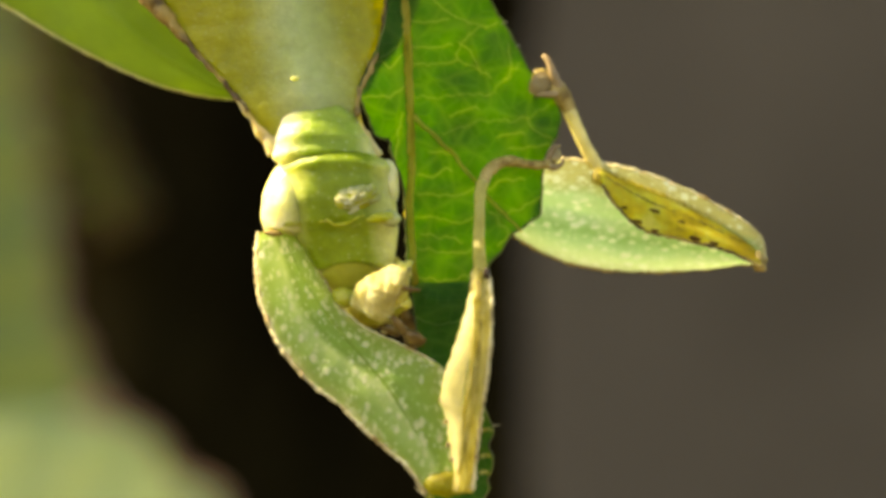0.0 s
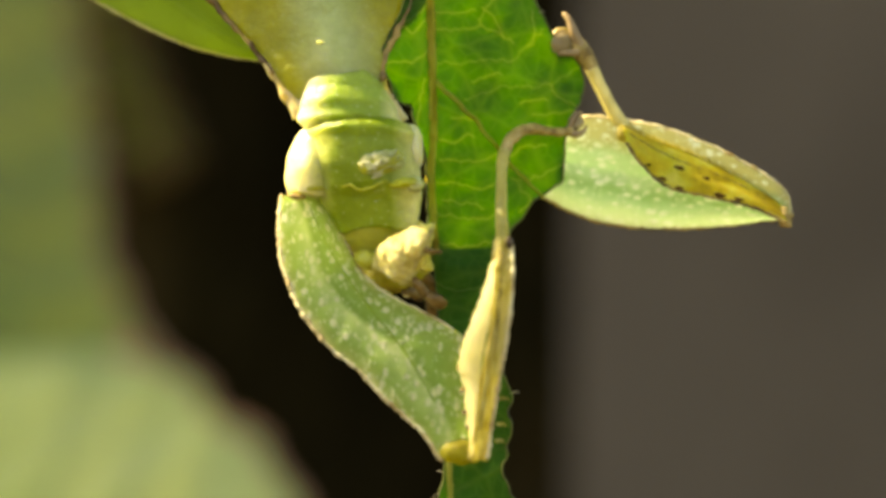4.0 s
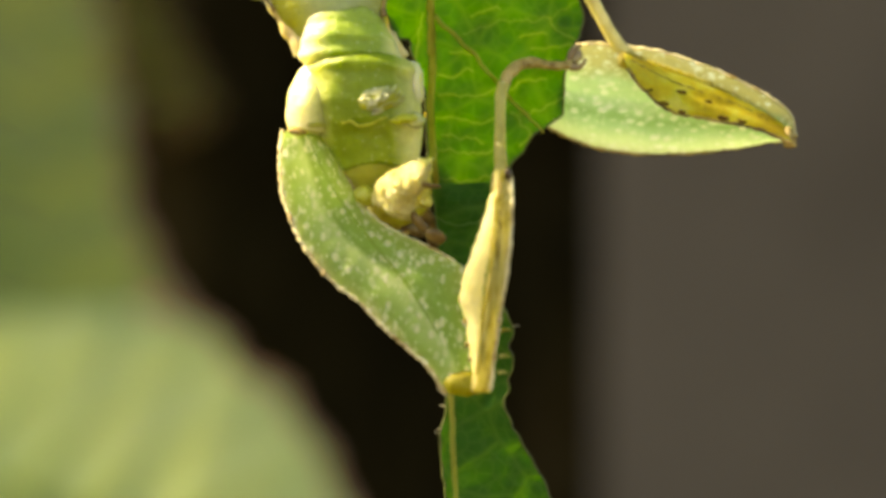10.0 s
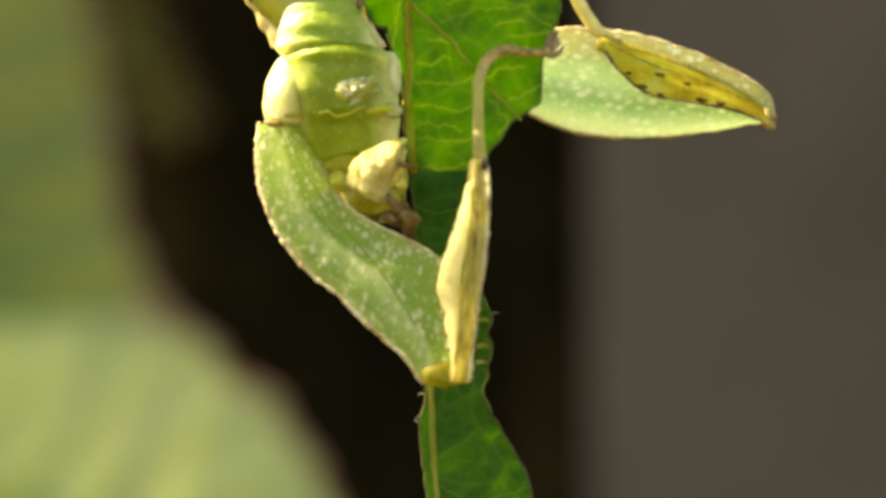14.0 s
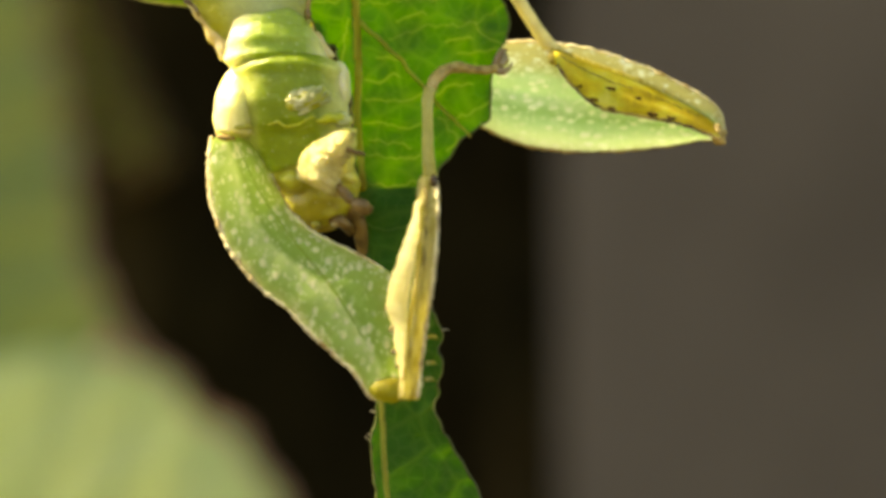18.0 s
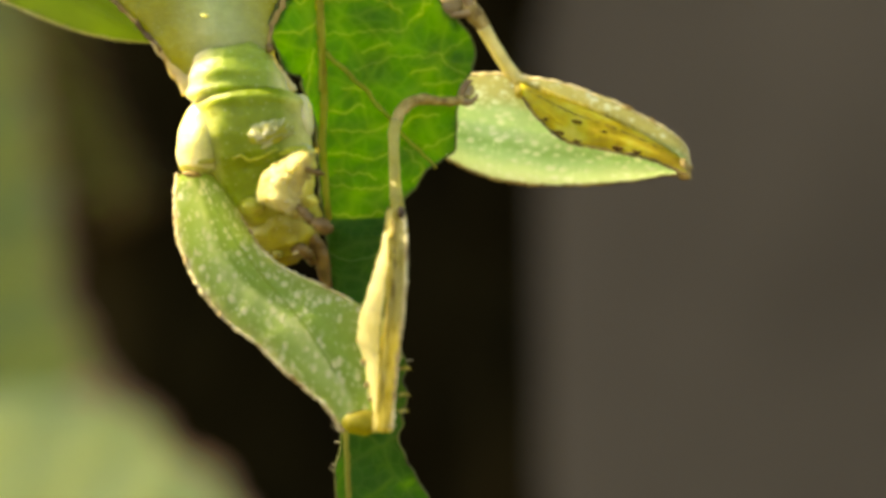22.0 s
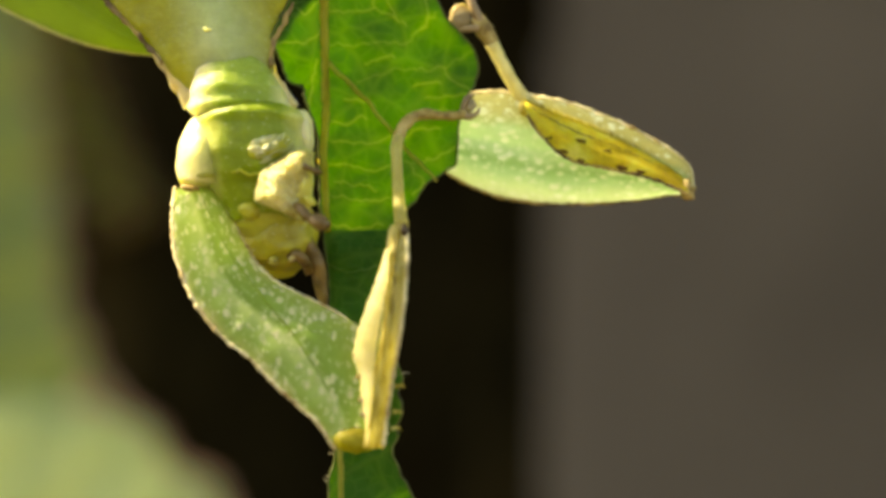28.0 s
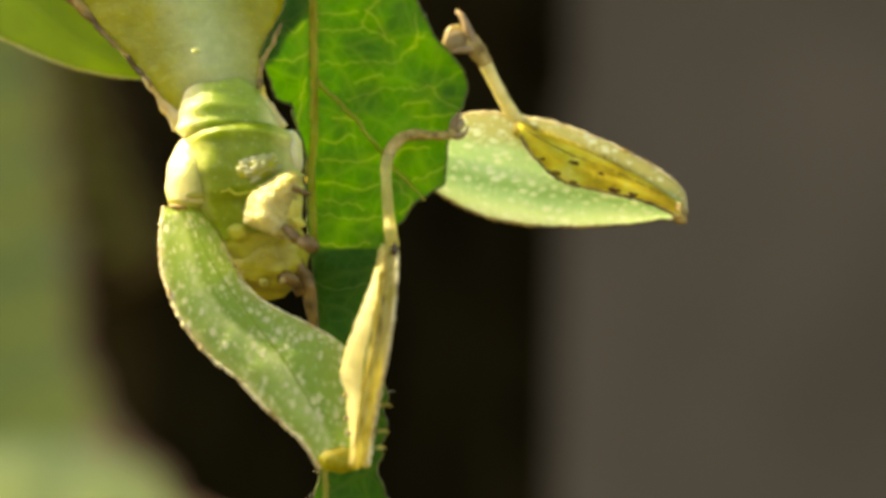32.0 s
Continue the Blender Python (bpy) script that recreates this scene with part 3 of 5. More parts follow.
# ---- the eaten leaf ----
def eaten_leaf():
    leaf = thing("eaten_leaf", "bright green serrated leaf, half eaten along its midrib", "leaf")
    # margins from the stalk downwards, left side bitten off to the midrib
    left = [(-2.91, 32.55), (-4.06, 26.14), (-2.90, 20.94), (-1.58, 17.47), (-1.75, 16.18), (-2.10, 15.02), (-2.55, 14.15), (-3.16, 12.86), (-3.07, 12.51), (-2.73, 11.85), (-2.47, 11.08), (-2.21, 10.39), (-1.81, 10.47),
            (-1.52, 10.59), (-1.46, 9.93), (-1.23, 9.27), (-0.83, 8.26), (-0.66, 7.23), (-0.63, 5.40), (-0.55, 3.96), (-0.35, 2.53), (-0.09, 0.82), (0.02, -1.47), (0.19, -4.32), (0.42, -7.16),
            (0.36, -8.44), (0.05, -9.72), (0.19, -11.42), (0.59, -14.54), (1.44, -17.93), (2.09, -20.47)]
    right = [(-2.33, 32.56), (0.55, 26.18), (2.57, 20.97), (3.66, 17.50), (4.38, 16.35), (5.09, 15.11), (5.73, 13.90), (6.47, 13.18), (7.11, 12.37), (7.33, 11.60), (7.13, 10.59), (6.64, 9.72), (6.38, 8.86),
             (6.29, 7.56), (6.23, 6.38), (5.88, 6.44), (5.59, 6.04), (4.70, 5.52), (4.36, 4.83), (3.64, 4.08), (3.29, 3.11), (2.95, 1.39), (2.80, -0.90), (2.95, -2.60), (3.35, -3.40), (3.72, -4.20),
             (3.80, -4.70), (3.46, -5.10), (3.70, -5.60), (3.76, -6.20), (3.44, -6.75), (3.62, -7.30), (3.24, -7.80), (3.40, -8.50), (4.30, -10.20), (5.40, -12.10), (6.1, -14.85), (4.66, -17.67), (2.20, -20.48)]
    rib = [(-2.62, 32.55), (-1.58, 26.16), (-1.12, 20.95), (-0.77, 17.48), (-0.57, 14.59), (-0.49, 11.71), (-0.40, 8.84), (-0.49, 7.12), (-0.38, 5.11), (-0.18, 2.53), (0.11, -0.89), (0.42, -4.89), (0.68, -8.30), (0.82, -11.99), (1.24, -16.24), (2.15, -20.48)]
    zs = np.array([p[1] for p in left])
    zl, xl = -zs, np.array([p[0] for p in left])
    zr, xr = -np.array([p[1] for p in right]), np.array([p[0] for p in right])
    zm, xm = -np.array([p[1] for p in rib]), np.array([p[0] for p in rib])

    bend_z, bend = (-32.00, -4.25, -3.10, -2.25, 7.0, 9.0, 12.0, 19.62), (0.245, 0.245, 0.22, -0.29, -0.32, -0.26, -0.14, -0.08)

    def surface(x, z):
        """Depth of the blade: turned about the midrib, buckled where it was chewed, quilted between the veins."""
        d = x - np.interp(-z, zm, xm)
        y = 0.95 - 0.06 * max(0.0, z - 3.0) + (np.interp(-z, bend_z, bend) if d > 0 else np.interp(z, (2.3, 3.2), (-0.05, 0.55))) * d - 0.004 * d * d
        y += 0.05 * math.sin((z + 0.65 * d) * 2.05) * min(1, abs(d))
        return y + (0.16 if z > 2.6 else 0.07) * noise.noise(Vector((x / 2.2, 3, z / 2.2))) + 0.04 * noise.noise(Vector((x / 0.7, 9, z / 0.7)))

    lines = [[(1.20, 10.65), (2.27, 11.03), (3.42, 11.35), (4.71, 11.33), (5.87, 11.65), (7.02, 12.32)],
             [(-0.26, 12.52), (1.12, 12.50), (2.56, 12.70), (3.56, 12.59), (4.14, 13.17), (5.15, 14.27)],
             [(-0.32, 14.13), (0.98, 14.20), (2.04, 14.37), (3.13, 13.89), (3.77, 13.52)],
             [(1.93, 14.32), (2.21, 15.24), (2.99, 15.99), (4.00, 16.35)],
             [(-0.43, 15.11), (0.55, 15.06), (1.70, 15.18)],
             [(-0.55, 16.44), (0.55, 16.33), (1.55, 16.51)],
             [(-2.90, 12.48), (-1.75, 12.52), (-1.03, 12.72), (-0.55, 13.15)],
             [(-2.10, 14.30), (-1.46, 14.07), (-0.83, 14.65)],
             [(-0.03, 8.55), (0.69, 8.50), (1.26, 8.84), (1.75, 8.79)],
             [(0.03, 7.63), (1.12, 7.55), (2.03, 7.55), (2.90, 7.93)],
             [(-0.09, 6.54), (0.97, 6.40), (2.03, 6.12), (3.12, 6.46)],
             [(-0.18, 4.82), (0.83, 4.68), (2.26, 4.63), (3.18, 4.83)],
             [(-0.09, 3.39), (1.11, 3.22), (2.55, 3.39)],
             [(3.64, 6.66), (4.70, 6.67), (5.57, 7.07), (6.20, 7.42)],
             [(3.58, 7.84), (4.56, 8.28), (5.43, 8.34)],
             [(4.04, 4.97), (4.56, 5.40), (5.08, 5.75)],
             [(0.54, 9.70), (1.69, 9.65), (2.12, 9.08)],
             [(4.71, 9.89), (5.57, 10.00), (6.73, 10.12)],
             [(3.99, 8.85), (5.14, 9.28), (6.35, 9.14)],
             [(0.96, -12.84), (2.81, -13.56), (5.38, -13.00)],
             [(-0.72, 19.21), (0.55, 17.77), (1.84, 16.63), (3.42, 16.05)], [(-0.55, 15.75), (-1.18, 15.02), (-1.98, 14.44)],
             [(0.11, 5.54), (1.40, 5.40), (2.26, 5.06)], [(1.69, 11.58), (2.56, 12.01), (3.13, 11.96)], [(2.04, 15.24), (2.62, 14.90), (3.13, 13.89)],
             [(-0.18, 1.39), (1.11, 0.96), (2.97, 1.39)], [(-1.18, 8.84), (-1.03, 10.56), (-0.83, 11.71)], [(3.98, 6.41), (4.27, 5.98), (4.70, 5.63)],
             [(4.58, 15.19), (4.72, 13.75), (4.14, 13.17)], [(5.58, 11.59), (6.01, 10.73), (6.87, 10.44)], [(3.99, 10.58), (4.71, 10.72), (5.43, 10.58)]]
    marks = []
    for pts in lines:
        for x, z in spline(pts, 90):
            marks.append((x + 0.16 * noise.noise(Vector((x / 0.5, 7, z / 0.5))), z + 0.20 * noise.noise(Vector((x / 0.42, 3, z / 0.42)))))
    marks = np.array(marks)

    def vein_at(points):
        """1 on a fine vein, 0 away from it."""
        out = np.zeros(len(points))
        for k in range(0, len(points), 2000):
            q = points[k:k + 2000]
            d2 = ((q[:, None, :] - marks[None, :, :]) ** 2).sum(2).min(1)
            out[k:k + 2000] = np.exp(-d2 / 0.0018)
        return out

    rows = np.arange(max(zl.min(), zr.min()), min(zl.max(), zr.max()), 0.062)
    m = 136
    grid = np.zeros((len(rows), m + 1, 2))
    for i, q in enumerate(rows):
        teeth = 0.10 * noise.noise(Vector((q / 0.35, 0, 0))) + 0.06 * noise.noise(Vector((q / 0.12, 5, 0)))
        teeth2 = 0.09 * noise.noise(Vector((q / 0.45, 40, 0))) + 0.07 * noise.noise(Vector((q / 0.12, 50, 0)))
        a, b = np.interp(q, zl, xl) + teeth * 0.8, np.interp(q, zr, xr) + teeth2
        grid[i, :, 0] = a + (b - a) * np.arange(m + 1) / m
        grid[i, :, 1] = -q
    veined = vein_at(grid.reshape(-1, 2)).reshape(len(rows), m + 1)
    rings, weights = [], []
    for i in range(len(rows)):
        front, back = [], []
        for j in range(m + 1):
            x, z = grid[i, j]
            y = surface(x, z)
            k = 1 + y / 127
            front.append((x * k, y - 0.06 - 0.025 * veined[i, j], z * k))
            back.append((x * k, y + 0.06, z * k))
        rings.append(front + back[::-1])
        weights += list(veined[i]) + list(veined[i][::-1])
    blade = part("blade", rings_mesh(rings), M_LEAF, leaf)
    weights += [0, 0]
    blade.data.attributes.new("vein", "FLOAT", "POINT").data.foreach_set("value", np.array(weights, dtype=np.float32))
    for side in (0, m):
        part("margin", tube([rings[i][side] for i in range(0, len(rings), 5)], [0.055] * len(range(0, len(rings), 5)), 320, 6, 1.0, 0.03, 0.2), M_LEAFEDGE, leaf, "thin dark brown leaf margin")
    # midrib and veins lie proud of the blade
    lay = lambda pts, lift: [(x * (1 + surface(x, z) / 127), surface(x, z) - lift, z * (1 + surface(x, z) / 127)) for x, z in pts]
    upper = [p for p in rib if p[1] > 3.0] + [(-0.20, 3.0)]
    part("midrib", tube(lay([tuple(p) for p in spline(upper, 40)], 0.05), [0.34 - 0.003 * i for i in range(40)], 200, 12, 0.40, 0.07, 0.26), M_MIDRIB, leaf, "yellow-brown midrib, chewed on one side")
    lower = [(0.60, -7.2)] + [p for p in rib if p[1] < -8.0]
    part("midrib", tube(lay([tuple(p) for p in spline(lower, 30)], 0.04), [0.20 - 0.003 * i for i in range(30)], 120, 10, 0.45, 0.03, 0.3), M_SIDEVEIN, leaf, "olive lower midrib")

    def vein(pts, r0, r1, material, label=""):
        dense = [(x + 0.14 * noise.noise(Vector((x / 0.6, 7, z / 0.6))), z + 0.16 * noise.noise(Vector((x / 0.5, 3, z / 0.5)))) for x, z in spline(pts, 30)]
        part("vein", tube(lay(dense, 0.068), [r0 + (r1 - r0) * i / 29 for i in range(30)], 60, 6, 0.6, 0.02, 0.25), material, leaf, label)

    vein([(-0.23, 11.57), (1.40, 9.99), (3.13, 7.99), (4.27, 6.69), (5.28, 5.75)], 0.13, 0.08, M_SIDEVEIN, "olive side vein")
    # fine bristles on the margins
    rnd = random.Random(4)
    hairs = []
    for x, z, dx in [(4.38, 16.41) + (1,), (5.09, 15.20) + (1,), (0.31, -7.50) + (-1,), (0.25, -8.30) + (-1,), (0.08, -9.43) + (-1,), (0.25, -7.73) + (-1,),
                     (3.72, -4.20) + (1,), (0.10, -9.94) + (-1,)]:
        for _ in range(1):
            y = surface(x, z)
            e = (x + dx * rnd.uniform(0.15, 0.45), y + rnd.uniform(-0.3, 0.3), z + rnd.uniform(-0.15, 0.5))
            hairs.append(tube([(x - dx * 0.1, y, z), ((x + e[0]) / 2, e[1], (z + e[2]) / 2 + 0.08), e], [0.025, 0.018, 0.008], 8, 5))
    part("bristles", merged(*hairs), M_HAIR, leaf, "fine pale bristles on the leaf margin")
    top = rib[0]
    part("leaf_stalk", tube([(top[0], 0.0, top[1] - 0.5), (top[0] - 0.4, 0.5, top[1] + 6), (3, 4, 46)], [0.35, 0.4, 0.7], 24, 10), M_MIDRIB, leaf)
    return leaf


eaten_leaf()


# ---- leaves farther back ----
def far_leaf(name, label, left, right, material, depth, teeth, ribs, stalk, margin_material, fold=0.0, waves=34.0, rim_from=0.0):
    leaf = thing(name, label, "leaf", group="leaves of the branch")
    n, m = 90, 26
    a, b = spline(left, n), spline(right, n)
    rings, edge_l, edge_r = [], [], []
    for i in range(n):
        s = i / (n - 1)
        tooth = teeth * (abs((s * 13) % 1 - 0.2) - 0.3)
        across = b[i] - a[i]
        unit = across / (np.linalg.norm(across) + 1e-9)
        la, rb = a[i] - unit * tooth, b[i] + unit * tooth
        front, back = [], []
        for j in range(m + 1):
            u = j / m
            x, z = la + (rb - la) * u
            y = depth + fold * abs(u - 0.5) + ribs * math.sin(s * waves + 5 * abs(u - 0.5)) * (0.6 + 0.8 * noise.noise(Vector((s * 9, u * 3, depth)))) + 0.7 * noise.noise(Vector((x / 14, depth, z / 14)))
            front.append((x, y - 0.15, z))
            back.append((x, y + 0.15, z))
        rings.append(front + back[::-1])
        edge_l.append(front[0])
        edge_r.append(front[-1])
    part("blade", rings_mesh(rings), material, leaf)
    k = int(rim_from * n)
    part("margin", tube(edge_l[k:], [0.55] * (n - k), n, 8), margin_material, leaf, "reddish toothed margin")
    part("margin", tube(edge_r, [0.55] * n, n, 8), margin_material, leaf, "reddish toothed margin")
    mid = [tuple(np.mean(np.array(r), axis=0) - (0, 0.5, 0)) for r in rings]
    part("midrib", tube(mid, [0.8 - 0.006 * i for i in range(n)], n, 8), M_VEIN, leaf)
    for k in range(1, 10):
        i = 6 + k * (n - 14) // 10
        for side in (0, 1):
            pts = []
            for u in (0.5, 0.4, 0.28, 0.16, 0.05):
                q = min(n - 1, i + int((0.5 - u) * 18))
                j = int(round((1 - u if side else u) * m))
                x, y, z = rings[q][j]
                pts.append((x, y - 0.12, z))
            part("vein", tube(pts, [0.42, 0.36, 0.3, 0.24, 0.16], 16, 6), M_VEIN, leaf)
    tip = mid[0]
    part("leaf_stalk", tube([tip, ((tip[0] + stalk[0]) / 2, (tip[1] + stalk[1]) / 2, max(tip[2], stalk[2]) + 3), stalk], [0.8, 0.8, 1.2], 20, 8), M_MIDRIB, leaf)
    return leaf


far_leaf("hanging_leaf", "dull green toothed leaf hanging beside the trunk, out of focus",
         [(-56.94, 77.02), (-67.75, 63.52), (-75.17, 43.27), (-75.18, 16.27), (-69.78, -3.98), (-56.96, -21.53), (-42.79, -30.98)],
         [(-55.59, 77.02), (-48.85, 63.52), (-44.80, 43.27), (-41.77, 26.39), (-39.74, 14.92), (-39.07, 6.81), (-36.71, -0.61), (-32.66, -8.04), (-29.96, -17.49), (-41.44, -30.98)],
         M_FARLEAF_D, 186, 2.0, 0.45, (-34, 200, 74), M_REDEDGE, 6, 60.0)
far_leaf("hanging_leaf", "pale green toothed leaf with a reddish margin, out of focus",
         [(-90.71, -3.98), (-81.26, -8.03), (-66.41, -11.41), (-52.91, -8.03), (-42.11, -7.22), (-32.66, -7.02), (-27.26, -8.71), (-23.21, -13.44), (-17.5, -17.83), (-13.6, -24.24), (-10.8, -30.32), (-8.4, -38.42), (-7.5, -51.24)],
         [(-91.38, -5.33), (-88.01, -24.23), (-79.91, -37.73), (-66.41, -47.86), (-52.92, -54.61), (-32.67, -57.99), (-19.17, -57.31), (-6.34, -51.92)],
         M_FARLEAF, 170, 1.6, 0.34, (-34, 200, 74), M_REDEDGE, -8, 78.0, 0.5)
far_leaf("hanging_leaf", "small dull reddish leaf by the trunk, shade put into its colour",
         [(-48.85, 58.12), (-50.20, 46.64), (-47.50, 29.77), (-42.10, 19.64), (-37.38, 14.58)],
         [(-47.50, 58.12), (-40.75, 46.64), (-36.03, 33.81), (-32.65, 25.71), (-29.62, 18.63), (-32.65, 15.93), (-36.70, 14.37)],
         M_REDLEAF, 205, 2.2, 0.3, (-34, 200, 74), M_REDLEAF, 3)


# ---- the insect ----
insect = thing("leaf_insect", "green leaf insect hanging head down and chewing a leaf", "insect", (-3.82, 0.00, 4.07))
BODY = (-3.82, 0.00, 4.07)


def limb(name, shape, material, label="", joint=BODY):
    return part(name, shape, material, insect, label, joint, BODY)


def piece(name, shape, material, parent, joint, label=""):
    return part(name, shape, material, parent, label, joint, joint)


# abdomen, broad and flat, with a pale raised midline
limb("abdomen", strip([(-19.35, 0.60, 29.66), (-17.91, 0.60, 24.20), (-15.62, 0.60, 20.47), (-13.26, 0.60, 17.59), (-11.27, 0.20, 15.19), (-9.45, -0.40, 13.12), (-8.22, -0.90, 11.71), (-7.07, -1.10, 10.38)],
                      [(1.34, 0.60, 29.66), (0.19, 0.60, 24.20), (-0.82, 0.60, 20.18), (-1.36, 0.60, 17.59), (-1.50, 0.20, 15.82), (-2.15, -0.40, 14.09), (-2.74, -1.00, 12.83), (-2.76, -1.40, 11.24)],
                      90, 44, 1.5, 1.15, [(0.58, 0.75, 0.22)], 0.08, 0.7, 0.8), M_BODY, "olive-green flattened abdomen")
ab = [o for o in insect.children if o.name == "abdomen"][0]
# pale bump added to give the abdomen its white glint
piece("glint_bump", blob((-5.96, -2.45, 13.27), (0.22, 0.2, 0.11), 0, 0.05, 0.2, 10, 14), M_GRANULE, ab, BODY, "small glossy pale bump added for a glint")
piece("margin", tube([(-13.88, 0.50, 18.21), (-13.24, 0.40, 17.57), (-12.42, 0.20, 16.56), (-11.31, 0.00, 15.22), (-9.49, -0.60, 13.16), (-8.33, -0.90, 11.82)], [0.5, 0.55, 0.4, 0.16, 0.13, 0.12], 80, 9, 1.0, 0.16, 0.5), M_RIDGE, ab, BODY, "rough brown abdomen margin")
piece("margin", tube([(-1.24, 0.00, 19.23), (-1.41, 0.00, 16.94), (-1.61, -0.30, 15.47), (-2.23, -0.70, 14.00), (-2.76, -1.20, 12.75), (-2.81, -1.60, 11.50)], [0.16, 0.15, 0.15, 0.16, 0.14, 0.12], 60, 8, 1.0, 0.14, 0.35), M_RIDGE, ab, BODY, "rough brown abdomen margin")


def shell(name, levels, y0, rims, material, label, arch=0.0, lump=0.05):
    """A continuous rounded shell: levels give height, left and right edge and depth; rims are shallow arched swellings (height, size, width)."""
    lv = spline(levels, 60)
    k = 72
    rings = []
    for i in range(60):
        z, xl, xr, depth = lv[i]
        c, hw = (xl + xr) / 2, (xr - xl) / 2
        ring = []
        for j in range(k):
            w = 2 * math.pi * j / k
            cx, sy = math.cos(w), math.sin(w)
            cx = math.copysign(abs(cx) ** 0.9, cx)
            lift = arch * (1 - cx * cx) - arch * 0.5
            swell = 1 + sum(size * math.exp(-((z - at) / width) ** 2) for at, size, width in rims)
            q = np.array([c + hw * cx * (1 + (swell - 1) * 0.5), y0 + depth * sy * (swell if sy < 0 else 0.55), z + lift])
            ring.append(q + np.array(wobble(q, 1.4, lump)) + np.array(wobble(q, 0.45, lump * 0.5)))
        rings.append(ring)
    return limb(name, rings_mesh(rings), material, label)


shell("thorax_ring", [(13.2, -6.0, -3.7, 0.3), (12.2, -6.45, -3.20, 0.80), (11.5, -6.72, -2.85, 1.24), (10.8, -6.90, -2.45, 1.62), (10.1, -7.02, -2.05, 1.78), (9.5, -7.05, -1.85, 1.85), (9.15, -6.75, -1.85, 1.62)],
      -1.0, [(12.35, 0.03, 0.25), (11.50, 0.055, 0.20), (11.10, -0.02, 0.12), (10.45, 0.04, 0.22), (9.6, 0.03, 0.2)], M_THORAX, "pale green tapering ring of the thorax", 0.20, 0.07)
shell("prothorax", [(9.55, -6.3, -1.45, 1.5), (9.25, -6.55, -1.20, 1.82), (8.9, -6.62, -1.06, 1.98), (8.3, -6.62, -0.98, 2.05), (7.2, -6.55, -0.92, 1.98), (6.2, -6.2, -0.80, 1.85), (5.5, -5.8, -0.85, 1.50), (4.8, -5.3, -0.95, 1.25), (4.0, -4.8, -1.2, 1.0)],
      -1.15, [(9.0, 0.06, 0.22), (8.35, -0.03, 0.30), (7.2, 0.03, 0.4), (6.0, 0.02, 0.3)], M_PLATE, "green collar and breast plate with a pale upper rim", 0.42, 0.07)
limb("coxa", tube([(-6.00, -0.60, 9.20), (-6.12, -0.75, 8.40), (-6.22, -0.90, 7.40), (-6.38, -1.10, 6.50), (-6.50, -1.25, 5.62)], [0.55, 1.08, 1.36, 1.30, 1.02], 44, 40, 1.22, 0.10, 1.0), M_COXA, "cream-coloured swollen leg base")
limb("flank", tube([(-8.92, -0.70, 12.52), (-8.07, -0.60, 11.62), (-7.34, -0.50, 10.72), (-6.83, -0.40, 9.87)], [0.16, 0.34, 0.55, 0.62], 36, 14, 1.2, 0.16, 0.6), M_TAN, "tan lumpy edge below the abdomen")
limb("flank", tube([(-3.05, -0.40, 12.04), (-2.68, -0.40, 11.04), (-2.20, -0.40, 10.20), (-1.80, -0.40, 9.55)], [0.14, 0.22, 0.3, 0.32], 30, 12, 1.2, 0.16, 0.4), M_TAN, "pinkish lumpy edge beside the leaf")
limb("coxa", blob((-1.30, -1.05, 8.10), (0.55, 1.05, 1.25), 0, 0.12, 0.8, 22, 28, 0.05), M_THORAX, "pale leg base against the leaf")
limb("joint_membrane", tube([(-7.32, -1.70, 6.05), (-6.41, -2.40, 6.01), (-5.44, -2.10, 6.08), (-4.91, -1.40, 5.95)], [0.10, 0.16, 0.14, 0.1], 24, 10, 0.9, 0.05, 0.4), M_OLIVE, "olive fold at the leg joint")
limb("sternum", blob((-3.00, -2.40, 7.30), (1.34, 1.05, 0.78), -14, 0.10, 0.6, 28, 34, 0.05), M_GREEN, "wrinkled glossy plate under the thorax")
rnd = random.Random(21)
cx, cy, cz = (-3.00, -2.42, 7.30)
for row in range(8):
    v = row / 7 - 0.5
    for col in range(7):
        u = col / 6 - 0.5 + rnd.uniform(-0.06, 0.06)
        if (u * u + v * v) > 0.26 or rnd.random() < 0.15:
            continue
        x, z = 2.5 * u, 1.25 * v + 0.38 * u
        lift = math.sqrt(max(0.15, 1 - (x / 1.35) ** 2 - ((z - 0.2 * x) / 0.82) ** 2))
        limb("granule", blob((cx + x, cy - 1.05 * lift, cz + z), (rnd.uniform(0.20, 0.36), 0.11, rnd.uniform(0.05, 0.09)), -22 - 60 * u + rnd.uniform(-15, 15), 0.09, 0.2, 8, 12), M_GRANULE)
limb("wrinkle", tube([(-4.10, -2.95, 6.85), (-3.90, -3.05, 7.25), (-3.30, -3.20, 7.62), (-2.60, -3.20, 7.75), (-2.00, -3.05, 7.55)], [0.08, 0.14, 0.16, 0.13, 0.06], 30, 10, 0.8, 0.12, 0.25), M_GRANULE, "glossy pale arched wrinkle")
for pts, r in (([(-4.75, -2.85, 6.10), (-4.36, -3.00, 6.18), (-3.90, -3.08, 5.97), (-3.17, -3.12, 6.12), (-2.50, -3.10, 6.50)], 0.10),
               ([(-2.41, -3.05, 6.20), (-1.72, -2.95, 6.36), (-0.95, -2.45, 6.45)], 0.30)):
    limb("wrinkle", tube(pts, [r * 0.3] + [r * 0.8] * (len(pts) - 2) + [r * 0.5], 30, 12, 0.8, 0.08, 0.3), M_GREEN, "glossy green wrinkle")
limb("wrinkle", blob((-1.45, -1.95, 6.30), (0.78, 0.85, 0.50), -12, 0.14, 0.5, 20, 26, 0.05), M_GRANULE, "pale translucent pad beside the leaf")
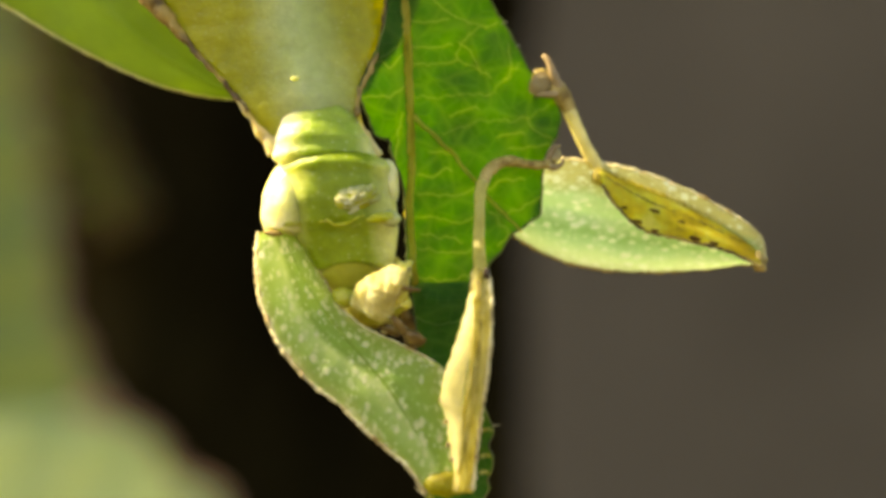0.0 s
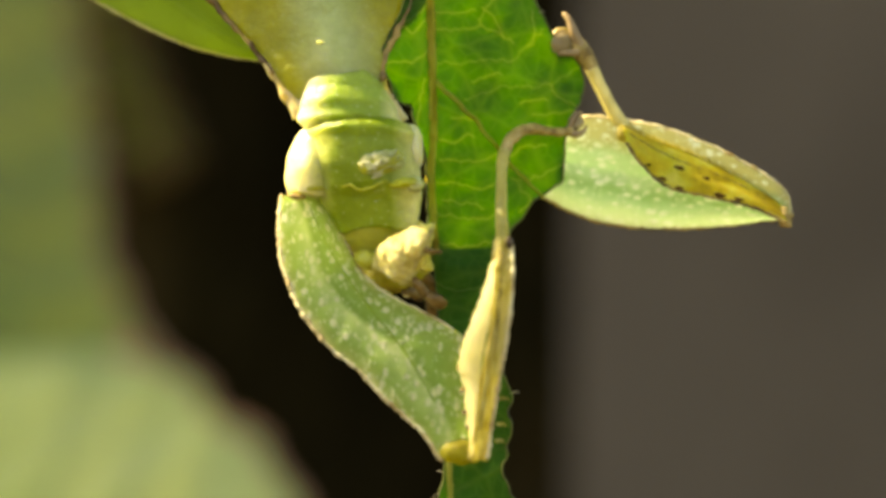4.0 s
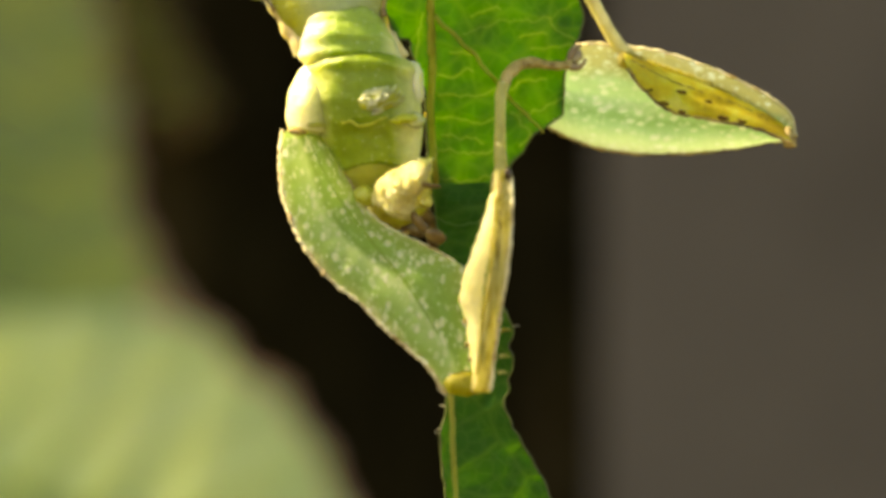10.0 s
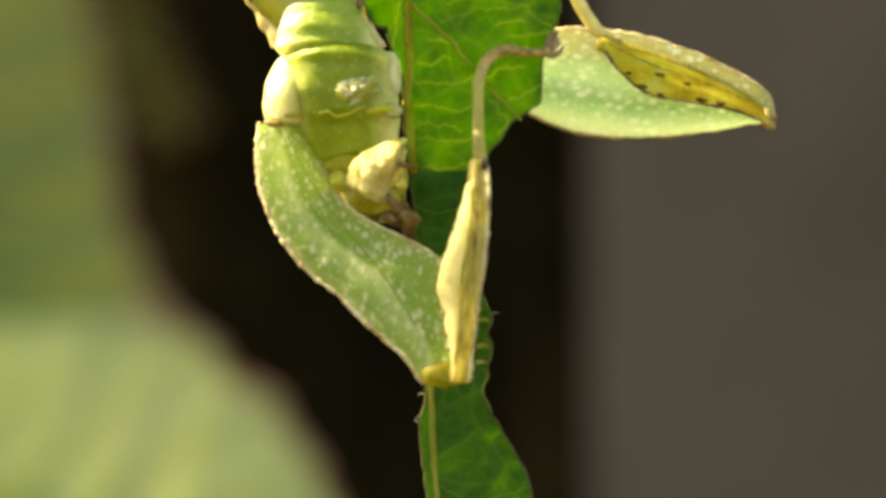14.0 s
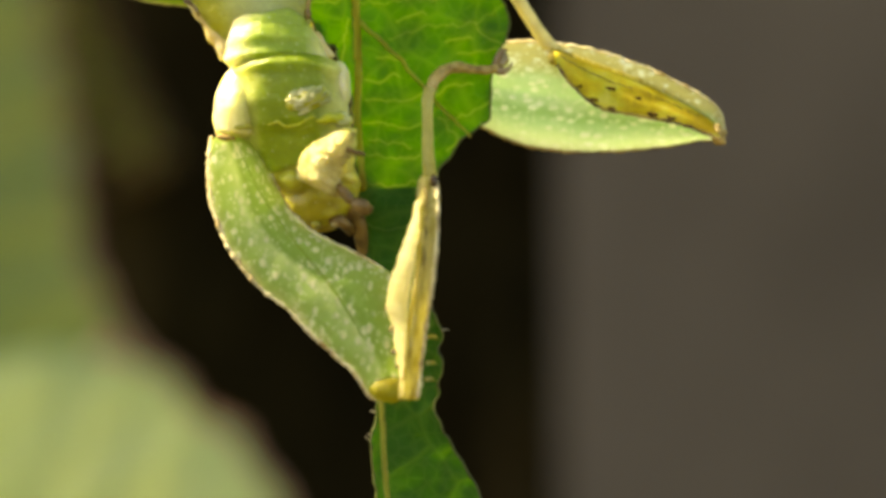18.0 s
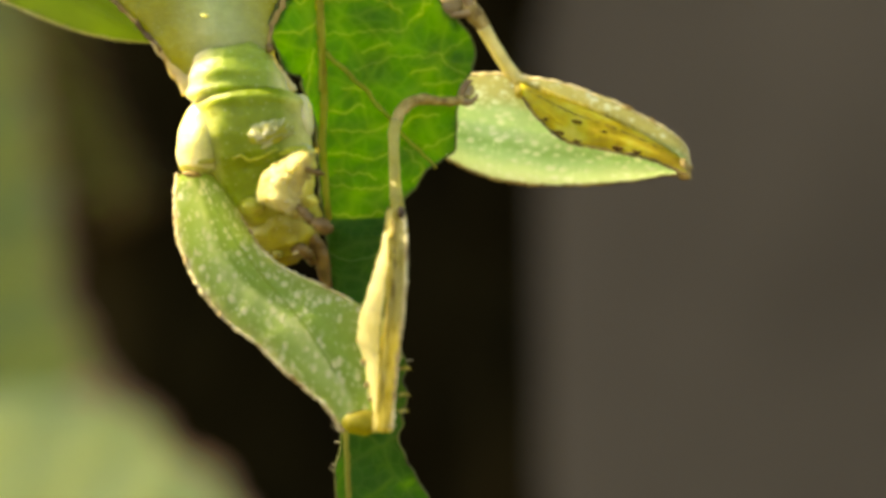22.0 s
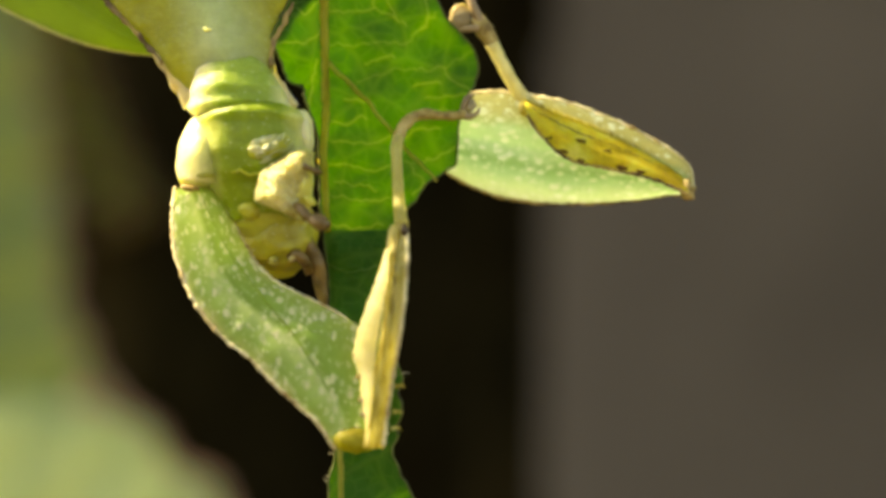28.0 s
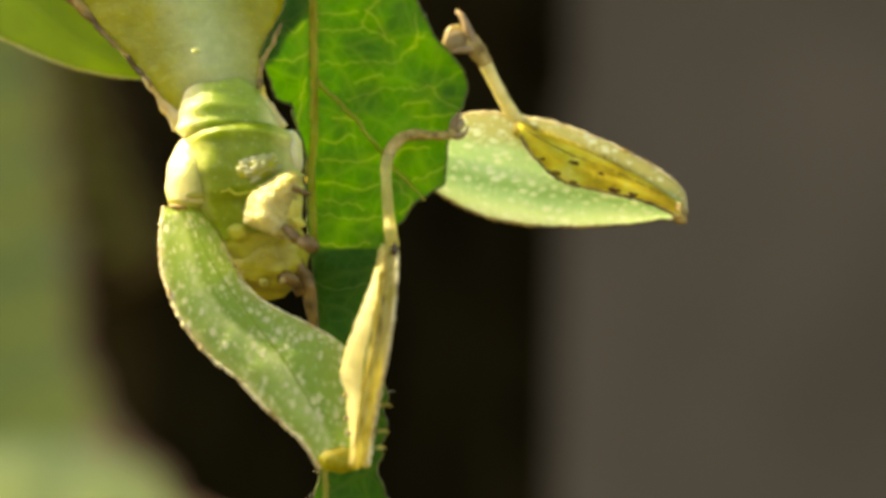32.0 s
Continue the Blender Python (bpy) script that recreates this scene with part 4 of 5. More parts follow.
limb("neck", blob((-3.29, -0.40, 4.68), (2.1, 1.6, 1.9), 0, 0.3, 1.1, 26, 34, 0.08), M_OLIVE, "soft olive neck")

# head, turned about the neck; drawn as it is at the end of the meal
NECK = (-4.07, 1.10, 4.05)
head = limb("head", blob((-2.65, 0.60, 3.05), (2.05, 2.2, 2.05), 20, 0.24, 0.9, 40, 52, 0.07), M_HEAD, "olive-brown head with pale grains", NECK)
piece("labrum", strip([(-3.64, -2.90, 4.54), (-3.45, -3.00, 5.45), (-2.95, -3.10, 6.15), (-2.15, -3.10, 6.62), (-1.20, -3.00, 6.98)],
                      [(-1.55, -3.20, 3.55), (-1.50, -3.15, 4.38), (-1.20, -3.10, 5.03), (-0.90, -3.10, 5.98), (-0.66, -3.00, 6.76)], 60, 40, 0.9, 0.55, None, 0.10, 0.35, 0.25, 0.15, 0, 0.13), M_MOUTH, head, NECK, "cream crumpled upper lip")
piece("maxilla", strip([(-1.85, -3.00, 4.59), (-1.51, -3.00, 5.43), (-1.35, -3.00, 6.26), (-1.24, -2.90, 7.05)],
                       [(-1.24, -2.60, 4.38), (-0.85, -2.60, 4.94), (-0.71, -2.60, 5.95), (-0.62, -2.60, 6.90)], 32, 18, 0.6, 0.3, [(0.5, 0.12, 0.12)], 0.10, 0.3, 0.1, 0.1, 0, 0.12), M_MOUTH_Y, head, NECK, "yellow crumpled jaw plate")
piece("maxilla", strip([(-2.57, -3.30, 4.52), (-2.23, -3.40, 4.68), (-1.73, -3.40, 4.63)], [(-2.30, -3.10, 4.03), (-1.85, -3.20, 3.91), (-1.46, -3.20, 4.13)], 24, 14, 0.5, 0.2, None, 0.08, 0.25, 0.2, 0.1, 0, 0.16), M_MOUTH, head, NECK, "cream crumpled jaw plate")
for k in range(6):
    u = k / 5
    a, b = np.array((-3.18, -3.40, 4.68)), np.array((-1.29, -3.45, 6.52))
    c = a + (b - a) * u + np.array([0.1 * math.sin(5.0 * k), 0, 0.16 * math.cos(9.0 * k)])
    piece("fold", blob(tuple(c), (0.30, 0.12, 0.09), -52 + 18 * math.sin(7.0 * k), 0.12, 0.25, 10, 16, 0.05), M_MOUTH, head, NECK)
piece("palp_base", blob((-3.95, -1.85, 4.20), (0.60, 0.55, 0.50), 20, 0.10, 0.5, 18, 22, 0.03), M_OLIVE, head, NECK, "olive translucent knob beside the lip")
piece("mandible", blob((-1.18, -2.80, 4.54), (0.5, 0.4, 0.42), 30, 0.2, 0.4, 16, 20, 0.06), M_MOUTH_Y, head, NECK, "yellow-edged jaw")
piece("palp", tube([(-1.70, -3.50, 6.29), (-1.28, -3.75, 6.17), (-0.73, -3.70, 5.95), (-0.26, -3.50, 5.77)], [0.17, 0.15, 0.15, 0.09], 20, 9, 0.8, 0.05, 0.2), M_PALP, head, NECK, "short brown feeler beside the mouth")
piece("palp", tube([(-1.68, -3.50, 4.35), (-1.40, -3.80, 4.07), (-1.12, -3.90, 3.73), (-0.90, -3.90, 3.51)], [0.14, 0.24, 0.27, 0.22], 20, 12, 0.8, 0.05, 0.25), M_PALP, head, NECK, "thick brown feeler beside the mouth")
piece("palp", tube([(-0.95, -3.90, 3.54), (-0.62, -4.10, 3.40), (-0.23, -4.15, 3.20), (0.10, -4.10, 3.12)], [0.22, 0.36, 0.38, 0.14], 20, 12, 0.7, 0.05, 0.3), M_PALP, head, NECK, "flattened grey-brown feeler tip")
piece("eye", blob((-2.84, -1.05, 1.68), (0.32, 0.34, 0.28), 0, 0.03, 0.4, 14, 18), M_EYE, head, NECK, "small olive eye")
piece("pupil", blob((-2.78, -1.38, 1.66), (0.06, 0.03, 0.06), 0, 0, 1, 8, 12), M_DARK, head, NECK, "dark eye centre")
piece("antenna", tube([(-1.99, -1.00, 1.88), (-1.65, -1.30, 1.93), (-1.31, -1.20, 1.65), (-1.20, -0.80, 1.37), (-1.12, -0.30, 1.09)], [0.30, 0.32, 0.28, 0.26, 0.20], 26, 12, 1, 0.10, 0.3), M_PALP, head, NECK, "short brown antenna")
piece("antenna", tube([(-1.25, -0.60, 2.70), (-0.75, -0.40, 1.70), (-0.55, -0.20, 0.50), (-0.45, 0.00, -0.70)], [0.36, 0.40, 0.34, 0.22], 30, 14, 0.8, 0.06, 0.5), M_PALP, head, NECK, "brown antenna hanging beside the leaf")
piece("brow", blob((-1.79, -1.30, 1.82), (0.34, 0.26, 0.2), -20, 0.1, 0.25, 12, 16, 0.05), M_TAN, head, NECK, "pinkish tan lump beside the eye")
rnd = random.Random(8)
for _ in range(26):
    w, h = rnd.uniform(-1.2, 1.2), rnd.uniform(-1.1, 1.1)
    c = (-2.63, -0.30, 3.03)
    d = Vector((1.5 * math.sin(w), -1.36 * math.cos(w) * math.cos(h), 1.4 * math.sin(h)))
    piece("grain", blob((c[0] + d.x, c[1] + d.y, c[2] + d.z), (0.06, 0.05, 0.06), 0, 0, 1, 6, 8), M_MOUTH, head, NECK)

# front leg crossing the picture: femur lobe, tibia folded up, foot on the leaf
HIP = (-6.90, -1.50, 5.53)
FL = [(-7.80, -1.60, 5.67), (-7.89, -2.00, 4.24), (-7.76, -2.30, 2.69), (-7.29, -2.60, 1.20), (-6.38, -2.90, -0.45), (-5.14, -3.20, -1.85), (-3.79, -3.50, -2.90), (-2.28, -3.80, -4.42), (-0.61, -4.10, -5.85), (0.38, -4.30, -7.22)]
FR = [(-6.04, -0.50, 5.78), (-5.29, -0.80, 4.91), (-4.60, -1.10, 3.37), (-3.74, -1.40, 1.94), (-2.71, -1.70, 0.98), (-1.13, -2.00, 0.19), (0.39, -2.30, -0.60), (1.51, -2.60, -1.44), (2.17, -2.90, -3.89), (2.34, -3.10, -6.12), (2.17, -3.30, -7.28)]
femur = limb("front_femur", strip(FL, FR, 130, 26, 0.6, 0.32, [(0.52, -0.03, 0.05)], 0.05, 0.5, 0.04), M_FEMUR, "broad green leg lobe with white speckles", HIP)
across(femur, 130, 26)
piece("margin", tube(FL, [0.12] * len(FL), 170, 8, 1.0, 0.10, 0.22), M_MARGIN, femur, HIP, "beaded pale brown margin")
piece("margin", tube(FR[:8], [0.09] * 8, 120, 7, 1.0, 0.07, 0.22), M_MARGIN, femur, HIP, "beaded pale brown margin")
piece("midrib", tube([(-6.35, -2.30, 5.02), (-5.16, -2.70, 2.68), (-3.41, -3.20, 0.30), (-1.37, -3.70, -2.20), (0.85, -4.20, -5.93)], [0.04, 0.05, 0.06, 0.06, 0.07], 60, 7, 0.5), M_BLADE, femur, HIP)
piece("hinge", blob((-7.06, -2.10, 5.65), (0.50, 0.36, 0.16), 8, 0.06, 0.3, 14, 18), M_RIDGE, femur, HIP, "dark brown hinge")
KNEE = (1.48, -4.60, -6.87)
piece("knee", blob((1.32, -4.35, -6.80), (1.04, 0.62, 0.62), 0, 0.12, 0.5, 18, 24, 0.03), M_KNEE, femur, HIP, "yellow-green knee")

tibia = limb("front_tibia", strip([(2.78, -3.68, 3.75), (2.61, -4.03, 3.08), (2.59, -5.02, 1.12), (2.48, -5.22, -1.08), (2.14, -5.06, -3.28), (1.81, -5.01, -5.48), (1.59, -4.90, -7.24)],
                                  [(3.39, -3.59, 3.70), (3.64, -3.93, 3.08), (3.57, -4.82, 1.13), (3.39, -5.02, -1.09), (3.08, -4.86, -3.29), (2.75, -4.81, -5.49), (2.58, -4.70, -7.25)],
                                  100, 14, 0.6, 0.15, [(0.25, 0.14, 0.07), (0.55, -0.10, 0.08), (0.86, 0.12, 0.07)], 0.05, 0.25, 0.03), M_TIBIA, "straw-yellow ridged shin", KNEE)
piece("lobe", strip([(2.54, -4.78, 2.45), (2.15, -5.24, 0.98), (1.62, -5.24, -0.53), (1.24, -4.96, -1.77), (1.10, -4.85, -2.74), (1.37, -4.71, -3.70), (1.48, -4.73, -4.94), (1.70, -4.70, -6.26)],
                    [(2.67, -5.13, 2.45), (2.64, -5.69, 0.98), (2.41, -5.79, -0.53), (2.22, -5.61, -1.77), (2.11, -5.45, -2.72), (2.02, -5.36, -3.68), (1.94, -5.33, -4.92), (1.80, -5.30, -6.23)],
                    110, 12, 0.3, 0.05, None, 0.08, 0.28, 0.05, 0.06, 0, 0.03), M_TIBIA_PALE, tibia, KNEE, "cream-coloured thin lobe of the shin")
piece("ridge", tube([(3.55, -4.14, 3.49), (3.56, -5.12, 1.12), (3.35, -5.42, -1.08), (3.04, -5.26, -3.28), (2.74, -5.21, -5.47), (2.55, -5.10, -7.12)], [0.09] * 6, 110, 7, 1, 0.11, 0.18), M_MARGIN, tibia, KNEE, "toothed brown edge")
piece("ridge", tube([(2.99, -4.43, 3.07), (2.97, -5.32, 1.12), (2.80, -5.52, -1.08), (2.46, -5.31, -3.27), (2.08, -5.26, -5.74)], [0.05, 0.06, 0.07, 0.07, 0.09], 80, 7, 1, 0.06, 0.3), M_RIDGE, tibia, KNEE, "brown ridge line")
piece("spot", blob((3.43, -4.26, 3.40), (0.2, 0.12, 0.34), 0, 0.06, 0.2, 10, 12), M_DARK, tibia, KNEE, "dark joint spot")
for x, y, z, tall in ((1.10, -4.75, -2.73, 0.16), (1.29, -4.75, -3.78, 0.10), (1.40, -4.85, -4.88, 0.14), (1.56, -4.85, -5.62, 0.10)):
    piece("spot", blob((x, y, z), (0.10, 0.12, tall), 6, 0.05, 0.15, 8, 12), M_RIDGE, tibia, KNEE, "dark notch on the lobe")
spines = []
for x, z in (3.20, -4.21), (3.11, -5.47), (3.03, -6.27):
    spines.append(tube([(x - 0.15, -4.9, z), (x + 0.2, -4.9, z + 0.05), (x + 0.38, -4.85, z - 0.08)], [0.10, 0.07, 0.015], 8, 6))
piece("spines", merged(*spines), M_TIBIA, tibia, KNEE, "small spines near the knee")

FOOT = (7.04, 1.23, 9.49)
tarsus = limb("front_tarsus", tube([(3.13, -2.88, 3.43), (3.07, -1.69, 4.82), (3.08, -1.27, 6.25), (3.12, -0.83, 7.41), (3.27, -0.54, 8.05)], [0.37, 0.31, 0.28, 0.30, 0.32], 40, 12, 1, 0.03, 0.4), M_TARSUS, "slender grey-green foot", FOOT)
piece("tarsal_joint", tube([(3.24, -0.55, 7.88), (3.51, -0.23, 8.58), (4.03, 0.07, 9.06), (4.53, 0.27, 9.22)], [0.30, 0.31, 0.31, 0.26], 26, 12, 1, 0.05, 0.35), M_TARSUS_B, tarsus, FOOT, "brownish bent foot joint")
piece("tarsal_joint", tube([(4.41, 0.24, 9.19), (4.91, 0.45, 9.23), (5.49, 0.68, 9.13), (6.28, 0.95, 9.12), (6.75, 1.16, 9.20)], [0.27, 0.29, 0.22, 0.24, 0.26], 30, 12, 1, 0.06, 0.3), M_TARSUS_B, tarsus, FOOT, "brownish foot joint")
piece("claw", tube([(6.63, 1.13, 9.14), (6.98, 1.04, 9.02), (7.33, 1.13, 9.19), (7.51, 1.34, 9.50)], [0.2, 0.18, 0.12, 0.05], 18, 9), M_CLAW, tarsus, FOOT, "curved brown claw")
piece("claw", tube([(6.64, 1.22, 9.32), (6.75, 1.16, 9.72), (6.98, 1.21, 10.07), (7.29, 1.45, 10.20)], [0.2, 0.2, 0.16, 0.06], 18, 9), M_CLAW, tarsus, FOOT, "curved brown claw")
piece("pad", blob((7.07, 1.23, 9.61), (0.26, 0.2, 0.42), 25, 0.06, 0.3, 14, 18), M_PAD, tarsus, FOOT, "pale gripping pad between the claws")

# the other front leg, behind the leaf
RKNEE = (17.92, 1.39, 5.45)
RU = [(4.40, 2.62, 8.92), (5.72, 2.62, 9.89), (7.47, 2.58, 10.29), (9.80, 2.54, 10.17), (12.13, 2.46, 9.70), (14.74, 2.38, 8.70), (16.91, 2.30, 7.53), (18.04, 2.22, 6.59), (18.26, 2.14, 5.54)]
RL = [(4.45, 3.97, 7.39), (5.19, 3.97, 6.45), (6.37, 3.93, 5.74), (8.13, 3.89, 5.03), (10.48, 3.81, 4.67), (12.83, 3.73, 4.70), (15.47, 3.65, 4.93), (17.37, 3.57, 5.25), (18.33, 3.49, 5.25)]
femur_r = limb("front_femur", strip(RU, RL, 110, 22, 0.7, 0.25, [(0.50, -0.22, 0.07), (0.78, 0.12, 0.10)], 0.06, 0.45, 0.04), M_FEMUR_R, "broad pale green leg lobe held behind the leaf", RKNEE)
across(femur_r, 110, 22)
piece("margin", tube(RU, [0.08] * len(RU), 140, 7, 1, 0.10, 0.35), M_MARGIN, femur_r, RKNEE, "beaded tan margin")
piece("margin", tube(RL, [0.09] * len(RL), 140, 7, 1, 0.09, 0.3), M_RIDGE, femur_r, RKNEE, "beaded brown margin")
piece("knee", blob((17.94, 1.95, 5.36), (0.36, 0.40, 0.52), -20, 0.2, 0.4, 18, 22, 0.08), M_TARSUS_B, femur_r, RKNEE, "brown-olive knee")
TU = [(9.43, 2.23, 9.91), (10.95, 2.35, 9.34), (13.29, 2.47, 8.50), (15.63, 2.55, 7.43), (17.39, 2.59, 6.38), (18.21, 2.63, 5.68)]
TL = [(9.56, 0.93, 8.95), (10.32, 1.05, 7.92), (11.72, 1.17, 6.77), (13.80, 1.25, 6.31), (16.06, 1.29, 5.85), (17.91, 1.33, 5.10)]
tibia_r = limb("front_tibia", strip(TU, TL, 90, 18, 0.5, 0.25, [(0.12, 0.12, 0.08), (0.45, -0.12, 0.12)], 0.05, 0.35, 0.04), M_SHIN, "yellow shin with dark brown flecks", RKNEE)
piece("ridge", tube([(p[0], p[1] - 0.3, p[2]) for p in TU], [0.09] * 6, 80, 7, 1, 0.08, 0.2), M_TIBIA, tibia_r, RKNEE, "pale ridge of the shin")
piece("ridge", tube([(p[0], p[1] - 0.30, p[2] - 0.20) for p in TU[:-1]], [0.035] * 5, 80, 7, 1, 0.04, 0.3), M_RIDGE, tibia_r, RKNEE, "brown line along the shin")
piece("ridge", tube([(p[0], p[1] - 0.15, p[2]) for p in TL], [0.08] * 6, 80, 7, 1, 0.07, 0.25), M_RIDGE, tibia_r, RKNEE, "brown edge of the shin")
shin_u, shin_l = spline(TU, 60), spline(TL, 60)
for along, side, rx, rz in ((0.36, 0.48, 0.30, 0.13), (0.52, 0.52, 0.18, 0.11), (0.30, 0.90, 0.26, 0.10), (0.40, 0.94, 0.2, 0.09), (0.62, 0.88, 0.34, 0.12), (0.72, 0.86, 0.26, 0.09), (0.2, 0.85, 0.16, 0.08)):
    a, b = shin_u[int(along * 59)], shin_l[int(along * 59)]
    x, y, z = a + (b - a) * side
    piece("spot", blob((x, y - 0.20 - 0.20 * math.sin(math.pi * side) ** 0.7, z), (rx, 0.07, rz), 12, 0.06, 0.15, 8, 14), M_FLECK, tibia_r, RKNEE, "dark brown fleck")
piece("ridge", tube([tuple(shin_u[k] + (shin_l[k] - shin_u[k]) * 0.3 + np.array([0, -0.40, 0])) for k in range(2, 58, 8)], [0.03] * 7, 60, 7, 1, 0.05, 0.25), M_RIDGE, tibia_r, RKNEE, "brown line along the shin")
RANKLE = (9.83, 2.50, 9.58)
tarsus_r = limb("front_tarsus", tube([(9.62, 2.70, 9.69), (8.97, 2.50, 10.64), (8.31, 2.30, 11.79), (7.77, 2.10, 12.79)], [0.42, 0.36, 0.33, 0.36], 34, 14, 1, 0.03, 0.5), M_TARSUS_Y, "smooth yellow foot", RANKLE)
piece("ankle", blob((9.61, 2.50, 9.56), (0.44, 0.44, 0.50), 20, 0.12, 0.4, 16, 20), M_TIBIA, tarsus_r, RANKLE, "yellow ankle knob")
piece("ankle", blob((9.96, 2.50, 9.27), (0.46, 0.42, 0.34), 20, 0.12, 0.4, 14, 18), M_TARSUS_B, tarsus_r, RANKLE, "brown-ringed ankle")
piece("tarsal_joint", tube([(7.77, 2.10, 12.79), (7.42, 2.00, 13.41), (7.01, 2.00, 13.94), (6.72, 2.00, 14.29)], [0.36, 0.46, 0.46, 0.36], 22, 12, 1, 0.08, 0.4), M_TARSUS_B, tarsus_r, RANKLE, "brown foot joint")
piece("claw", tube([(7.21, 1.80, 13.77), (6.82, 1.60, 14.53), (6.53, 1.70, 15.21), (6.25, 1.90, 15.55)], [0.26, 0.24, 0.18, 0.12], 20, 10), M_CLAW, tarsus_r, RANKLE, "curved brown claw")
piece("claw", tube([(7.06, 1.70, 13.56), (6.53, 1.60, 13.49), (6.07, 1.80, 13.45), (5.74, 2.10, 13.37)], [0.22, 0.18, 0.12, 0.06], 20, 9), M_CLAW, tarsus_r, RANKLE, "curved brown claw")
piece("pad", blob((6.19, 1.80, 14.15), (0.62, 0.34, 0.72), 30, 0.14, 0.4, 18, 22), M_PAD, tarsus_r, RANKLE, "grey gripping pad")

# middle leg lobe behind the abdomen
ML = [(-9.19, 4.00, 12.91), (-11.33, 4.20, 13.18), (-13.71, 4.40, 13.87), (-16.11, 4.60, 14.93), (-18.50, 4.80, 16.19), (-20.61, 5.00, 17.46), (-23.62, 5.20, 19.28), (-27.53, 5.40, 22.14), (-30.86, 5.60, 26.05)]
MR = [(-8.94, 3.80, 13.17), (-10.66, 4.00, 14.82), (-12.51, 4.20, 16.91), (-14.60, 4.40, 19.60), (-16.99, 4.60, 22.00), (-19.99, 4.80, 24.11), (-23.58, 5.00, 25.93), (-27.19, 5.20, 26.86), (-30.56, 5.60, 26.35)]
mid = limb("middle_femur", strip(ML, MR, 90, 18, 0.7, 0.3, [(0.5, 0.2, 0.06)], 0.06, 0.8, 0.04), M_BLADE, "smooth bright green middle leg lobe")
piece("margin", tube(ML, [0.10] * len(ML), 100, 7, 1, 0.05, 0.3), M_TIBIA_PALE, mid, BODY, "pale margin")


